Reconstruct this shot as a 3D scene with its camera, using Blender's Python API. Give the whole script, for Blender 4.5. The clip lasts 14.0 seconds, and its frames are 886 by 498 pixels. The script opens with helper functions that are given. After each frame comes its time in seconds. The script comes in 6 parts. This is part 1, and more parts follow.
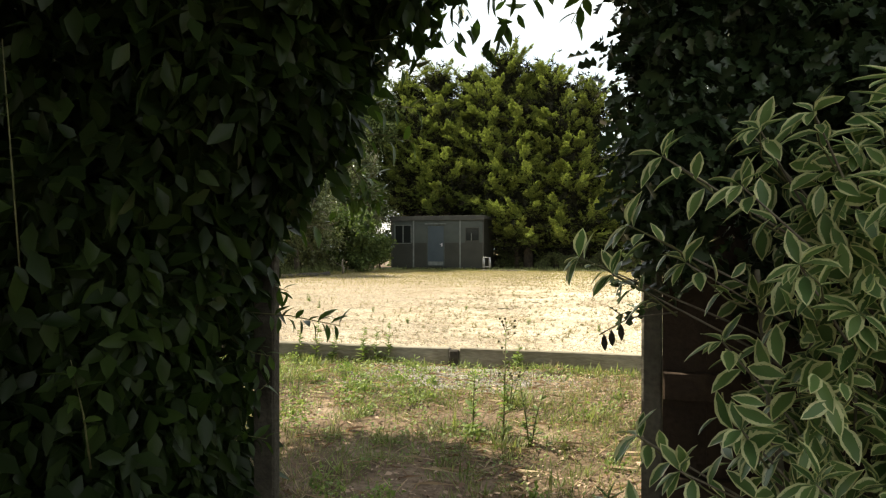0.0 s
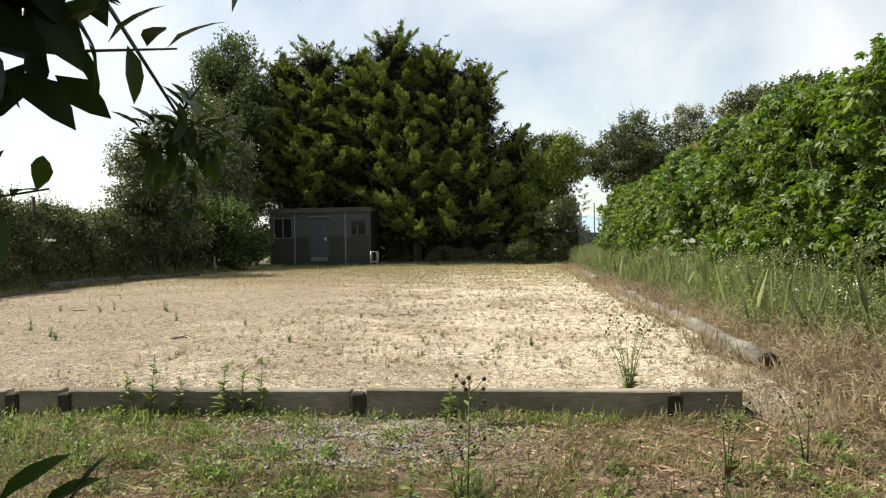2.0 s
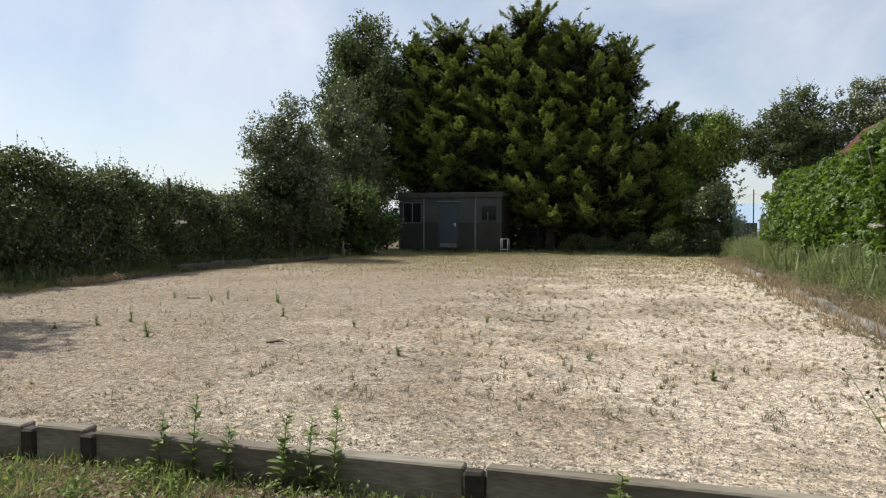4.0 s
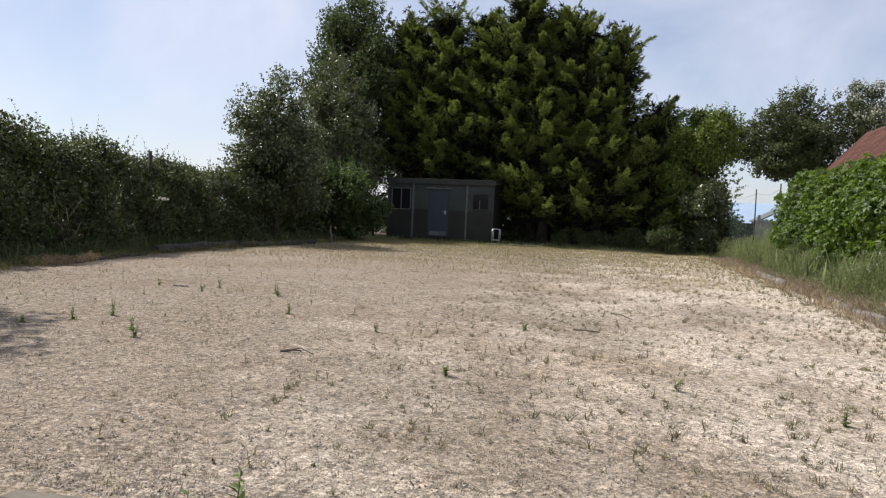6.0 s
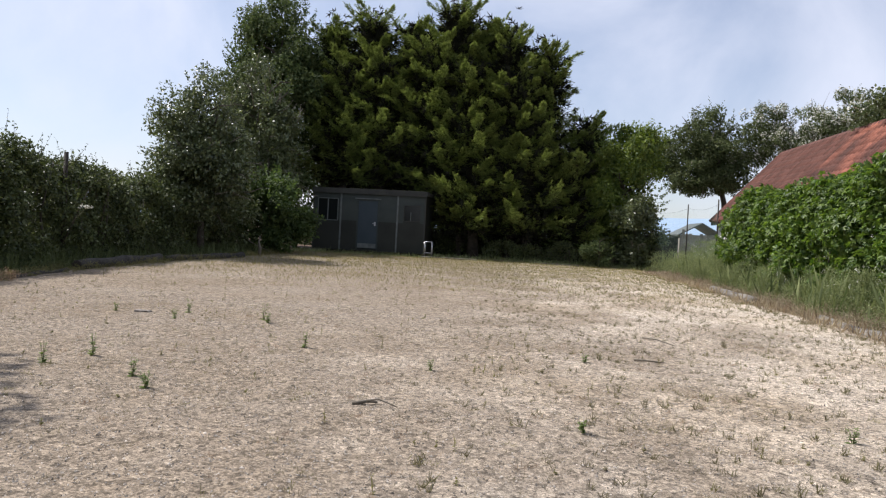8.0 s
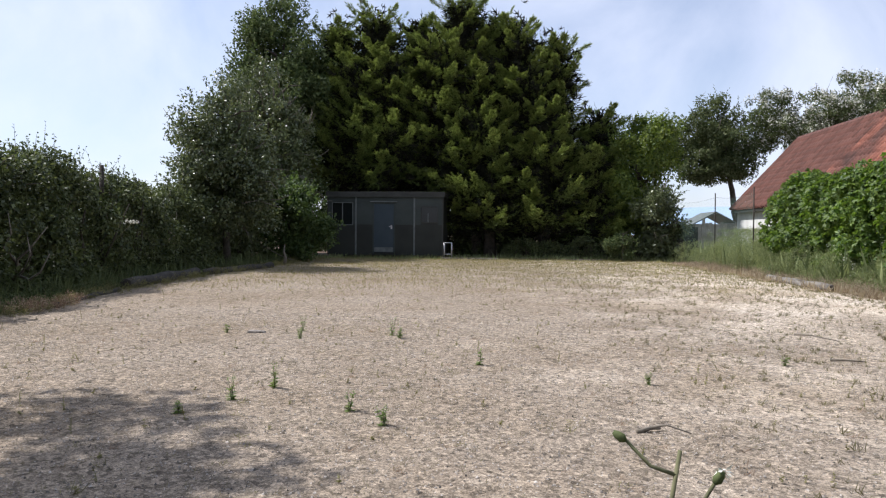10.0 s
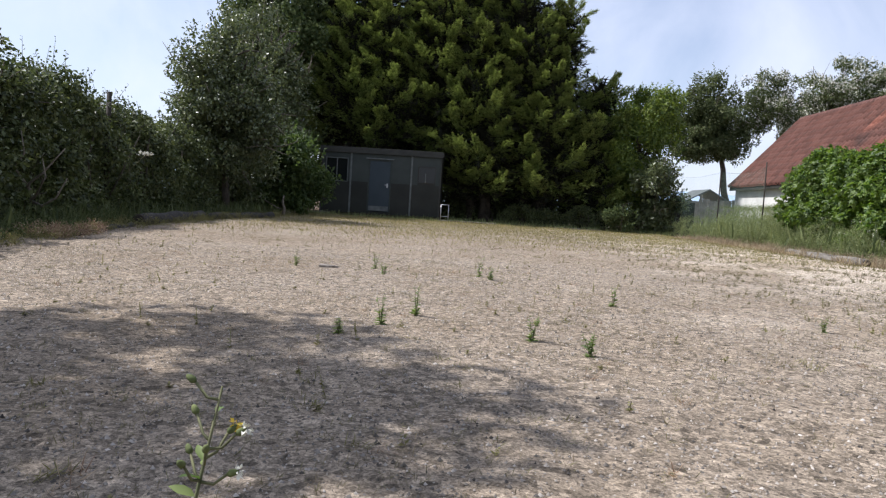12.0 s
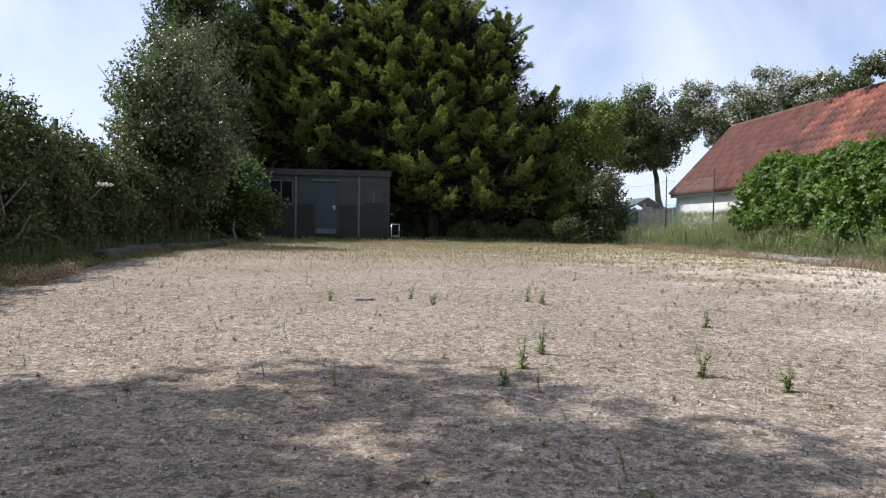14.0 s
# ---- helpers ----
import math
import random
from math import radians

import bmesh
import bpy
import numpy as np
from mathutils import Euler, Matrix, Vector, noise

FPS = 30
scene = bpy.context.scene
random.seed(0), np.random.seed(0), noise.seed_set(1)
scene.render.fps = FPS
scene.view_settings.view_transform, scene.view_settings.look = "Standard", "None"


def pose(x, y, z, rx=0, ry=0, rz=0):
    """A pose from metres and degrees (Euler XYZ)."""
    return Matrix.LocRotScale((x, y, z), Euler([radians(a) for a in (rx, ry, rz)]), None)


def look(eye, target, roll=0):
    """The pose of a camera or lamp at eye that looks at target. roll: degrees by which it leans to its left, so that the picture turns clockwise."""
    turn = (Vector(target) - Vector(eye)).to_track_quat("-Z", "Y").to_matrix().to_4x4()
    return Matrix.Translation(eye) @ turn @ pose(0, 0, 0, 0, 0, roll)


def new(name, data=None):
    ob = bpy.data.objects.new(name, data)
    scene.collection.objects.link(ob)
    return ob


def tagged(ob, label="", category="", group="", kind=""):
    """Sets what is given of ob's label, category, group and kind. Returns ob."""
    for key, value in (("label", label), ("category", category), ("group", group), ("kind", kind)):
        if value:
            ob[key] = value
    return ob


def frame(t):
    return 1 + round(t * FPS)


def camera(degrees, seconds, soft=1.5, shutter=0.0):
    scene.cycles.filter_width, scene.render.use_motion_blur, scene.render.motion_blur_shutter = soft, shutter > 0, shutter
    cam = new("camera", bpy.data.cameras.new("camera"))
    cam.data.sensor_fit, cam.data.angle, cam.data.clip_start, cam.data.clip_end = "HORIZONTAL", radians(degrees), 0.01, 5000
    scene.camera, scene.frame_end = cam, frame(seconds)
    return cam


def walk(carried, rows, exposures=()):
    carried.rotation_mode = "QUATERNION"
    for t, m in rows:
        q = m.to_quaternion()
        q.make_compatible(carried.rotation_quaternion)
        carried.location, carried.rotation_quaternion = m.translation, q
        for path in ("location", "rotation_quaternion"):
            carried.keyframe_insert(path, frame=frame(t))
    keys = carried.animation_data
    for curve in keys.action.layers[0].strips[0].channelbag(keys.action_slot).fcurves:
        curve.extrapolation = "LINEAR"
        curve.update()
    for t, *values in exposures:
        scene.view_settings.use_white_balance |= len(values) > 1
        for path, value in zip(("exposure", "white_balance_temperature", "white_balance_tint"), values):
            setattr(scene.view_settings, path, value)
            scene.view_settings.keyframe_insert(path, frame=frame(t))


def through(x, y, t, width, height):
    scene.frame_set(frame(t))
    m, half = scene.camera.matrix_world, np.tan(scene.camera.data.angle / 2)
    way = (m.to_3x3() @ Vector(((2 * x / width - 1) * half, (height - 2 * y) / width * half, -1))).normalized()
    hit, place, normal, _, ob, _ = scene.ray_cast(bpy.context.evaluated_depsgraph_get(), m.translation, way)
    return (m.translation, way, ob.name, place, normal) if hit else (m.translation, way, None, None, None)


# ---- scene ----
cam = camera(65.5, 14.0, soft=1.2)
PATH = [
    (0, (-0.284, 0.399, 1.149), (-0.821, 2.325, 1.156), -0.0),
    (0.5, (-0.499, 0.838, 1.131), (-0.904, 2.796, 1.079), 0.5),
    (1, (-0.651, 1.334, 1.152), (-1.066, 3.291, 1.158), 0.3),
    (1.5, (-0.75, 1.73, 1.167), (-1.097, 3.7, 1.182), 0.1),
    (2, (-0.852, 2.12, 1.19), (-1.057, 4.109, 1.174), -0.9),
    (2.5, (-0.874, 2.5, 1.194), (-1.333, 4.446, 1.164), 0.4),
    (3, (-0.943, 2.85, 1.206), (-1.421, 4.791, 1.138), -0.3),
    (3.5, (-1.032, 3.213, 1.238), (-1.487, 5.16, 1.173), -0.6),
    (3.7, (-1.07, 3.367, 1.249), (-1.634, 5.285, 1.195), -0.1),
    (5.8, (-1.9, 4.286, 1.32), (-2.45, 6.208, 1.242), 2.1),
    (6, (-2.01, 4.362, 1.311), (-2.514, 6.296, 1.216), 2.6),
    (6.5, (-2.379, 4.499, 1.32), (-2.609, 6.484, 1.249), 2.4),
    (7, (-2.761, 4.662, 1.296), (-3.011, 6.645, 1.224), 2.4),
    (7.5, (-3.178, 4.844, 1.306), (-3.457, 6.822, 1.206), 2.7),
    (7.7, (-3.325, 4.936, 1.291), (-3.559, 6.921, 1.242), 3.5),
    (9.8, (-5.149, 5.387, 1.299), (-5.316, 7.379, 1.233), 1.8),
    (10, (-5.273, 5.454, 1.263), (-5.429, 7.448, 1.216), 0.5),
    (10.5, (-5.572, 5.615, 1.192), (-5.621, 7.611, 1.071), 0.6),
    (11, (-5.917, 5.712, 1.079), (-5.92, 7.707, 0.942), -0.9),
    (11.5, (-6.249, 5.835, 0.971), (-6.237, 7.834, 0.914), 0.5),
    (12, (-6.535, 5.991, 0.86), (-6.585, 7.986, 0.732), 3.6),
    (12.5, (-6.796, 6.12, 0.788), (-6.81, 8.115, 0.648), 3.2),
    (13, (-7.087, 6.156, 0.844), (-7.017, 8.152, 0.751), 2.0),
    (13.5, (-7.36, 6.326, 0.864), (-7.251, 8.32, 0.745), 1.3),
    (14, (-7.597, 6.458, 0.871), (-7.432, 8.45, 0.801), 1.0),
]
EXPOSURES = [(0.0, 1.05, 7800, 3), (1.0, 0.72, 7900, 3), (1.5, 0.60, 7500, 4), (2.0, 0.33, 7100, 5), (3.5, -0.03, 6550, 8), (6.0, -0.10, 6250, 15), (7.5, -0.06, 6200, 15), (10.0, 0.10, 5950, 15), (11.4, 0.05, 5950, 15), (12.3, 0.13, 5900, 15), (14.0, 0.15, 5850, 15)]
walk(cam, [(t, look(eye, target, roll)) for t, eye, target, roll in PATH], EXPOSURES)

# ---- world and sun ----
SUN_FROM = Vector((-0.97, 0.22, 0.0)).normalized()
SUN_ELEV = radians(51)
world = bpy.data.worlds.new("sky")
scene.world = world
world.use_nodes = True
wn, wl = world.node_tree.nodes, world.node_tree.links
background = wn["Background"]
sky = wn.new("ShaderNodeTexSky")
sky.sky_type = "NISHITA"
sky.sun_disc = False
sky.sun_elevation = SUN_ELEV
sky.sun_rotation = math.atan2(SUN_FROM.x, SUN_FROM.y)
sky.air_density, sky.dust_density, sky.ozone_density = 1.0, 0.7, 1.0
clouds = wn.new("ShaderNodeTexNoise")
clouds.inputs["Scale"].default_value = 3.2
clouds.inputs["Detail"].default_value = 7.0
clouds.inputs["Roughness"].default_value = 0.55
clouds.inputs["Distortion"].default_value = 0.4
cloud_ramp = wn.new("ShaderNodeValToRGB")
cloud_ramp.color_ramp.elements[0].position = 0.36
cloud_ramp.color_ramp.elements[0].color = (0.25, 0.25, 0.25, 1)
cloud_ramp.color_ramp.elements[1].position = 0.74
cloud_ramp.color_ramp.elements[1].color = (0.88, 0.88, 0.88, 1)
cloud_mix = wn.new("ShaderNodeMixRGB")
cloud_mix.inputs[2].default_value = (7.7, 7.95, 8.5, 1)
wl.new(clouds.outputs["Fac"], cloud_ramp.inputs["Fac"])
wl.new(cloud_ramp.outputs["Color"], cloud_mix.inputs[0])
wl.new(sky.outputs["Color"], cloud_mix.inputs[1])
wl.new(cloud_mix.outputs["Color"], background.inputs["Color"])
background.inputs["Strength"].default_value = 0.122

sun_data = bpy.data.lights.new("sun", "SUN")
sun_data.energy, sun_data.angle, sun_data.color = 5.4, radians(0.6), (1.0, 0.95, 0.86)
sun = new("sun", sun_data)
sun_way = Vector((SUN_FROM.x * math.cos(SUN_ELEV), SUN_FROM.y * math.cos(SUN_ELEV), math.sin(SUN_ELEV)))
sun.matrix_world = look(sun_way * 60, (0, 0, 0))

# ---- materials ----
def material(name, colors, scale=4.0, detail=5.0, rough=0.85, bump=0.3, bump_scale=40.0, metal=0.0, island=0.0, random_ob=0.0, fine=0.25, spec=0.4, stretch=None):
    """Two scales of noise over a colour ramp, fine relief; island and random_ob vary value piece by piece."""
    m = bpy.data.materials.new(name)
    m.use_nodes = True
    n, l = m.node_tree.nodes, m.node_tree.links
    b = n["Principled BSDF"]
    b.inputs["Roughness"].default_value = rough
    b.inputs["Metallic"].default_value = metal
    b.inputs["Specular IOR Level"].default_value = spec
    tc = n.new("ShaderNodeTexCoord")
    place = tc.outputs["Object"]
    if stretch:
        mp = n.new("ShaderNodeMapping")
        mp.inputs["Scale"].default_value = stretch
        l.new(place, mp.inputs["Vector"])
        place = mp.outputs["Vector"]
    big = n.new("ShaderNodeTexNoise")
    big.inputs["Scale"].default_value = scale
    big.inputs["Detail"].default_value = detail
    l.new(place, big.inputs["Vector"])
    ramp = n.new("ShaderNodeValToRGB")
    els = ramp.color_ramp.elements
    while len(els) < len(colors):
        els.new(0.5)
    for k, c in enumerate(colors):
        els[k].position = 0.3 + 0.4 * k / max(1, len(colors) - 1)
        els[k].color = (*c, 1)
    l.new(big.outputs["Fac"], ramp.inputs["Fac"])
    grain = n.new("ShaderNodeTexNoise")
    grain.inputs["Scale"].default_value = bump_scale
    grain.inputs["Detail"].default_value = 6.0
    l.new(place, grain.inputs["Vector"])
    val = n.new("ShaderNodeMapRange")
    val.inputs["From Min"].default_value, val.inputs["From Max"].default_value = 0.25, 0.75
    val.inputs["To Min"].default_value, val.inputs["To Max"].default_value = 1 - fine, 1 + fine
    l.new(grain.outputs["Fac"], val.inputs["Value"])
    hsv = n.new("ShaderNodeHueSaturation")
    l.new(ramp.outputs["Color"], hsv.inputs["Color"])
    last = val.outputs["Result"]
    if island or random_ob:
        src = n.new("ShaderNodeNewGeometry").outputs["Random Per Island"] if island else n.new("ShaderNodeObjectInfo").outputs["Random"]
        amt = island or random_ob
        mr = n.new("ShaderNodeMapRange")
        mr.inputs["To Min"].default_value, mr.inputs["To Max"].default_value = 1 - amt, 1 + amt
        l.new(src, mr.inputs["Value"])
        mul = n.new("ShaderNodeMath")
        mul.operation = "MULTIPLY"
        l.new(last, mul.inputs[0])
        l.new(mr.outputs["Result"], mul.inputs[1])
        last = mul.outputs["Value"]
    l.new(last, hsv.inputs["Value"])
    l.new(hsv.outputs["Color"], b.inputs["Base Color"])
    if bump:
        bp = n.new("ShaderNodeBump")
        bp.inputs["Strength"].default_value = bump
        bp.inputs["Distance"].default_value = 0.02
        l.new(grain.outputs["Fac"], bp.inputs["Height"])
        l.new(bp.outputs["Normal"], b.inputs["Normal"])
    return m


def leaf_material(name, dark, light, tip=None, rough=0.5, through=0.3, margin=None, spec=0.4, by_object=False):
    """Leaf colours vary leaf by leaf; tip: colour towards the leaf's end; margin: a pale ragged edge."""
    m = bpy.data.materials.new(name)
    m.use_nodes = True
    n, l = m.node_tree.nodes, m.node_tree.links
    b = n["Principled BSDF"]
    b.inputs["Roughness"].default_value = rough
    b.inputs["Specular IOR Level"].default_value = spec
    geo = n.new("ShaderNodeNewGeometry")
    mix = n.new("ShaderNodeMixRGB")
    mix.inputs[1].default_value, mix.inputs[2].default_value = (*dark, 1), (*light, 1)
    chance = n.new("ShaderNodeObjectInfo").outputs["Random"] if by_object else geo.outputs["Random Per Island"]
    l.new(chance, mix.inputs[0])
    col = mix.outputs["Color"]
    tc = n.new("ShaderNodeTexCoord")
    patch = n.new("ShaderNodeTexNoise")
    patch.inputs["Scale"].default_value = 1.1
    patch.inputs["Detail"].default_value = 3
    l.new(tc.outputs["Object"], patch.inputs["Vector"])
    mr = n.new("ShaderNodeMapRange")
    mr.inputs["From Min"].default_value, mr.inputs["From Max"].default_value = 0.3, 0.7
    mr.inputs["To Min"].default_value, mr.inputs["To Max"].default_value = 0.75, 1.25
    l.new(patch.outputs["Fac"], mr.inputs["Value"])
    hsv = n.new("ShaderNodeHueSaturation")
    l.new(col, hsv.inputs["Color"])
    l.new(mr.outputs["Result"], hsv.inputs["Value"])
    col = hsv.outputs["Color"]
    sep = n.new("ShaderNodeSeparateXYZ")
    l.new(tc.outputs["UV"], sep.inputs[0])
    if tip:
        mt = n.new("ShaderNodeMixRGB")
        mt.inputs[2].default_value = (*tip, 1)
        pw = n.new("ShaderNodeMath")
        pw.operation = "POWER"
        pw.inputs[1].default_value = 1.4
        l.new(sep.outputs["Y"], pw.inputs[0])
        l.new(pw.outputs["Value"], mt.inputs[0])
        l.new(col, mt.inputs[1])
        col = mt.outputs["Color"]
    if margin:
        wav = n.new("ShaderNodeTexNoise")
        wav.inputs["Scale"].default_value = 9
        l.new(tc.outputs["UV"], wav.inputs["Vector"])
        ad = n.new("ShaderNodeMath")
        ad.operation = "MULTIPLY_ADD"
        ad.inputs[1].default_value = 0.45
        l.new(wav.outputs["Fac"], ad.inputs[0])
        l.new(sep.outputs["X"], ad.inputs[2])
        rp = n.new("ShaderNodeValToRGB")
        rp.color_ramp.elements[0].position, rp.color_ramp.elements[1].position = 0.84, 0.90
        l.new(ad.outputs["Value"], rp.inputs["Fac"])
        mm = n.new("ShaderNodeMixRGB")
        mm.inputs[2].default_value = (*margin, 1)
        l.new(rp.outputs["Color"], mm.inputs[0])
        l.new(col, mm.inputs[1])
        col = mm.outputs["Color"]
    l.new(col, b.inputs["Base Color"])
    tr = n.new("ShaderNodeBsdfTranslucent")
    boost = n.new("ShaderNodeHueSaturation")
    boost.inputs["Value"].default_value = 1.5
    boost.inputs["Saturation"].default_value = 1.15
    l.new(col, boost.inputs["Color"])
    l.new(boost.outputs["Color"], tr.inputs["Color"])
    ms = n.new("ShaderNodeMixShader")
    ms.inputs[0].default_value = through
    l.new(b.outputs["BSDF"], ms.inputs[1])
    l.new(tr.outputs["BSDF"], ms.inputs[2])
    l.new(ms.outputs["Shader"], n["Material Output"].inputs["Surface"])
    return m


def gravel_material():
    m = bpy.data.materials.new("gravel_sand")
    m.use_nodes = True
    n, l = m.node_tree.nodes, m.node_tree.links
    b = n["Principled BSDF"]
    b.inputs["Roughness"].default_value = 0.95
    b.inputs["Specular IOR Level"].default_value = 0.15
    tc = n.new("ShaderNodeTexCoord")

    def noise_node(scale, detail, rough):
        q = n.new("ShaderNodeTexNoise")
        q.inputs["Scale"].default_value, q.inputs["Detail"].default_value, q.inputs["Roughness"].default_value = scale, detail, rough
        l.new(tc.outputs["Object"], q.inputs["Vector"])
        return q.outputs["Fac"]

    def mapped(src, a, b2, c, d):
        q = n.new("ShaderNodeMapRange")
        for key, v in (("From Min", a), ("From Max", b2), ("To Min", c), ("To Max", d)):
            q.inputs[key].default_value = v
        l.new(src, q.inputs["Value"])
        return q.outputs["Result"]

    def math_node(op, a, b2):
        q = n.new("ShaderNodeMath")
        q.operation = op
        l.new(a, q.inputs[0])
        l.new(b2, q.inputs[1])
        return q.outputs["Value"]

    mottle = math_node("ADD", mapped(noise_node(0.45, 6, 0.6), 0, 1, 0, 0.55), mapped(noise_node(2.6, 9, 0.8), 0, 1, 0.1, 0.35))
    ramp = n.new("ShaderNodeValToRGB")
    els = ramp.color_ramp.elements
    els.new(0.5)
    for k, (p, c) in enumerate(((0.36, (0.42, 0.338, 0.238)), (0.49, (0.525, 0.443, 0.343)), (0.62, (0.595, 0.518, 0.42)))):
        els[k].position, els[k].color = p, (*c, 1)
    l.new(mottle, ramp.inputs["Fac"])
    grit = noise_node(95, 4, 0.8)
    vor = n.new("ShaderNodeTexVoronoi")
    vor.inputs["Scale"].default_value = 55
    l.new(tc.outputs["Object"], vor.inputs["Vector"])
    sep = n.new("ShaderNodeSeparateColor")
    l.new(vor.outputs["Color"], sep.inputs["Color"])
    blotch = mapped(noise_node(11, 9, 0.9), 0.34, 0.66, 0.82, 1.16)
    val = math_node("MULTIPLY", blotch, math_node("MULTIPLY", mapped(grit, 0.36, 0.64, 0.42, 1.55), mapped(sep.outputs["Red"], 0, 1, 0.62, 1.34)))
    hsv = n.new("ShaderNodeHueSaturation")
    l.new(ramp.outputs["Color"], hsv.inputs["Color"])
    vor2 = n.new("ShaderNodeTexVoronoi")
    vor2.inputs["Scale"].default_value = 30
    l.new(tc.outputs["Object"], vor2.inputs["Vector"])
    sep2 = n.new("ShaderNodeSeparateColor")
    l.new(vor2.outputs["Color"], sep2.inputs["Color"])
    val = math_node("MULTIPLY", val, math_node("MULTIPLY", mapped(sep2.outputs["Green"], 0.0, 0.3, 0.5, 1.04), mapped(sep2.outputs["Blue"], 0.75, 1.0, 1.02, 1.4)))
    l.new(val, hsv.inputs["Value"])
    # mossy side and bare sandy side of the court, with a ragged border
    xyz = n.new("ShaderNodeSeparateXYZ")
    l.new(tc.outputs["Object"], xyz.inputs[0])
    side = math_node("ADD", mapped(xyz.outputs["X"], -9, 1, 0, 1), mapped(noise_node(0.6, 7, 0.7), 0.3, 0.7, -0.4, 0.4))
    moss = n.new("ShaderNodeMixRGB")
    moss.blend_type = "MULTIPLY"
    moss.inputs[2].default_value = (0.51, 0.488, 0.462, 1)
    l.new(mapped(side, 0.46, 1.0, 1.0, 0.0), moss.inputs[0])
    l.new(hsv.outputs["Color"], moss.inputs[1])
    l.new(moss.outputs["Color"], b.inputs["Base Color"])
    bp = n.new("ShaderNodeBump")
    bp.inputs["Strength"].default_value, bp.inputs["Distance"].default_value = 0.8, 0.008
    l.new(math_node("ADD", grit, mapped(vor.outputs["Distance"], 0, 0.02, 0.4, 0.0)), bp.inputs["Height"])
    l.new(bp.outputs["Normal"], b.inputs["Normal"])
    return m


M_SAND = gravel_material()
M_EARTH = material("earth_and_litter", [(0.06, 0.045, 0.028), (0.125, 0.085, 0.058), (0.23, 0.17, 0.125)], scale=1.8, detail=9, bump=1.0, bump_scale=30, fine=0.4, rough=0.95, spec=0.2)
M_BOARD = material("weathered_board", [(0.085, 0.072, 0.052), (0.19, 0.166, 0.125), (0.30, 0.27, 0.215)], scale=3.5, detail=8, bump=0.5, bump_scale=40, rough=0.9, random_ob=0.18, fine=0.28, stretch=(0.3, 1, 1.0))
M_STAKE = material("dark_stake", [(0.025, 0.02, 0.015), (0.05, 0.04, 0.03)], scale=8, bump=0.5)
M_LOG = material("grey_log", [(0.07, 0.06, 0.05), (0.16, 0.145, 0.122), (0.26, 0.24, 0.205)], scale=6, detail=8, bump=0.9, bump_scale=30, rough=0.95, fine=0.4, stretch=(1.4, 0.3, 1.4))
M_LOG_DARK = material("dark_log", [(0.03, 0.027, 0.022), (0.085, 0.077, 0.065)], scale=6, detail=8, bump=0.9, bump_scale=30, rough=0.95, fine=0.4)
M_LOG_END = material("rotted_log_end", [(0.02, 0.016, 0.012), (0.06, 0.05, 0.04)], scale=20, bump=0.7)
M_CABIN_UP = material("cabin_panel_green_grey", [(0.026, 0.035, 0.030), (0.044, 0.053, 0.046)], scale=1.5, bump=0.15, bump_scale=60, rough=0.6, fine=0.1)
M_CABIN_LOW = material("cabin_panel_olive", [(0.015, 0.017, 0.012), (0.027, 0.029, 0.022)], scale=1.5, bump=0.15, bump_scale=60, rough=0.65, fine=0.1)
M_CABIN_TRIM = material("cabin_fascia", [(0.028, 0.029, 0.024), (0.048, 0.048, 0.040)], scale=3, bump=0.2, rough=0.7)
M_DOOR = material("blue_grey_door", [(0.027, 0.042, 0.052), (0.038, 0.054, 0.064)], scale=2, bump=0.1, rough=0.5, fine=0.08)
M_PIPE = material("pale_grey_metal", [(0.085, 0.095, 0.088), (0.15, 0.165, 0.155)], scale=6, bump=0.1, rough=0.5, fine=0.1)
M_STEEL = material("bare_steel", [(0.5, 0.5, 0.5), (0.62, 0.62, 0.62)], scale=9, bump=0.05, rough=0.35, metal=0.7, fine=0.1)
M_WHITE = material("white_paint", [(0.62, 0.61, 0.57), (0.78, 0.77, 0.73)], scale=2.5, bump=0.25, bump_scale=30, rough=0.85, fine=0.08)
M_TILE = material("red_clay_tile", [(0.06, 0.04, 0.035), (0.17, 0.072, 0.052), (0.37, 0.14, 0.09)], scale=0.75, detail=8, bump=0.4, bump_scale=25, rough=0.9, random_ob=0.22, fine=0.35)
M_FENCE = material("silvered_fence", [(0.24, 0.215, 0.18), (0.40, 0.37, 0.32)], scale=4, bump=0.4, rough=0.9, random_ob=0.2)
M_BARK = material("bark", [(0.05, 0.04, 0.03), (0.10, 0.085, 0.065)], scale=8, bump=0.8, bump_scale=30, rough=0.95)
M_TWIG = material("pale_twig", [(0.14, 0.12, 0.09), (0.24, 0.21, 0.17)], scale=8, bump=0.4, rough=0.95)
M_BROWN_GATE = material("brown_stained_board", [(0.045, 0.028, 0.02), (0.075, 0.045, 0.03)], scale=5, bump=0.4, bump_scale=50, rough=0.75, random_ob=0.15)
M_POST = material("grey_gate_post", [(0.10, 0.09, 0.07), (0.19, 0.17, 0.14)], scale=6, bump=0.5, bump_scale=50, rough=0.9)
# darker copy of the grey post, with hedge shade in its colour
M_POST_SHADED = material("shaded_gate_post", [(0.035, 0.03, 0.022), (0.075, 0.065, 0.05)], scale=6, bump=0.5, bump_scale=50, rough=0.9)
M_ROOF_FELT = material("roof_felt", [(0.05, 0.05, 0.05), (0.08, 0.08, 0.075)], scale=3, bump=0.4, rough=0.9)
# distance haze is put into the pale blue of the hills
M_HILL = material("hazy_hill", [(0.30, 0.40, 0.52), (0.36, 0.46, 0.58)], scale=0.01, bump=0, rough=1.0)
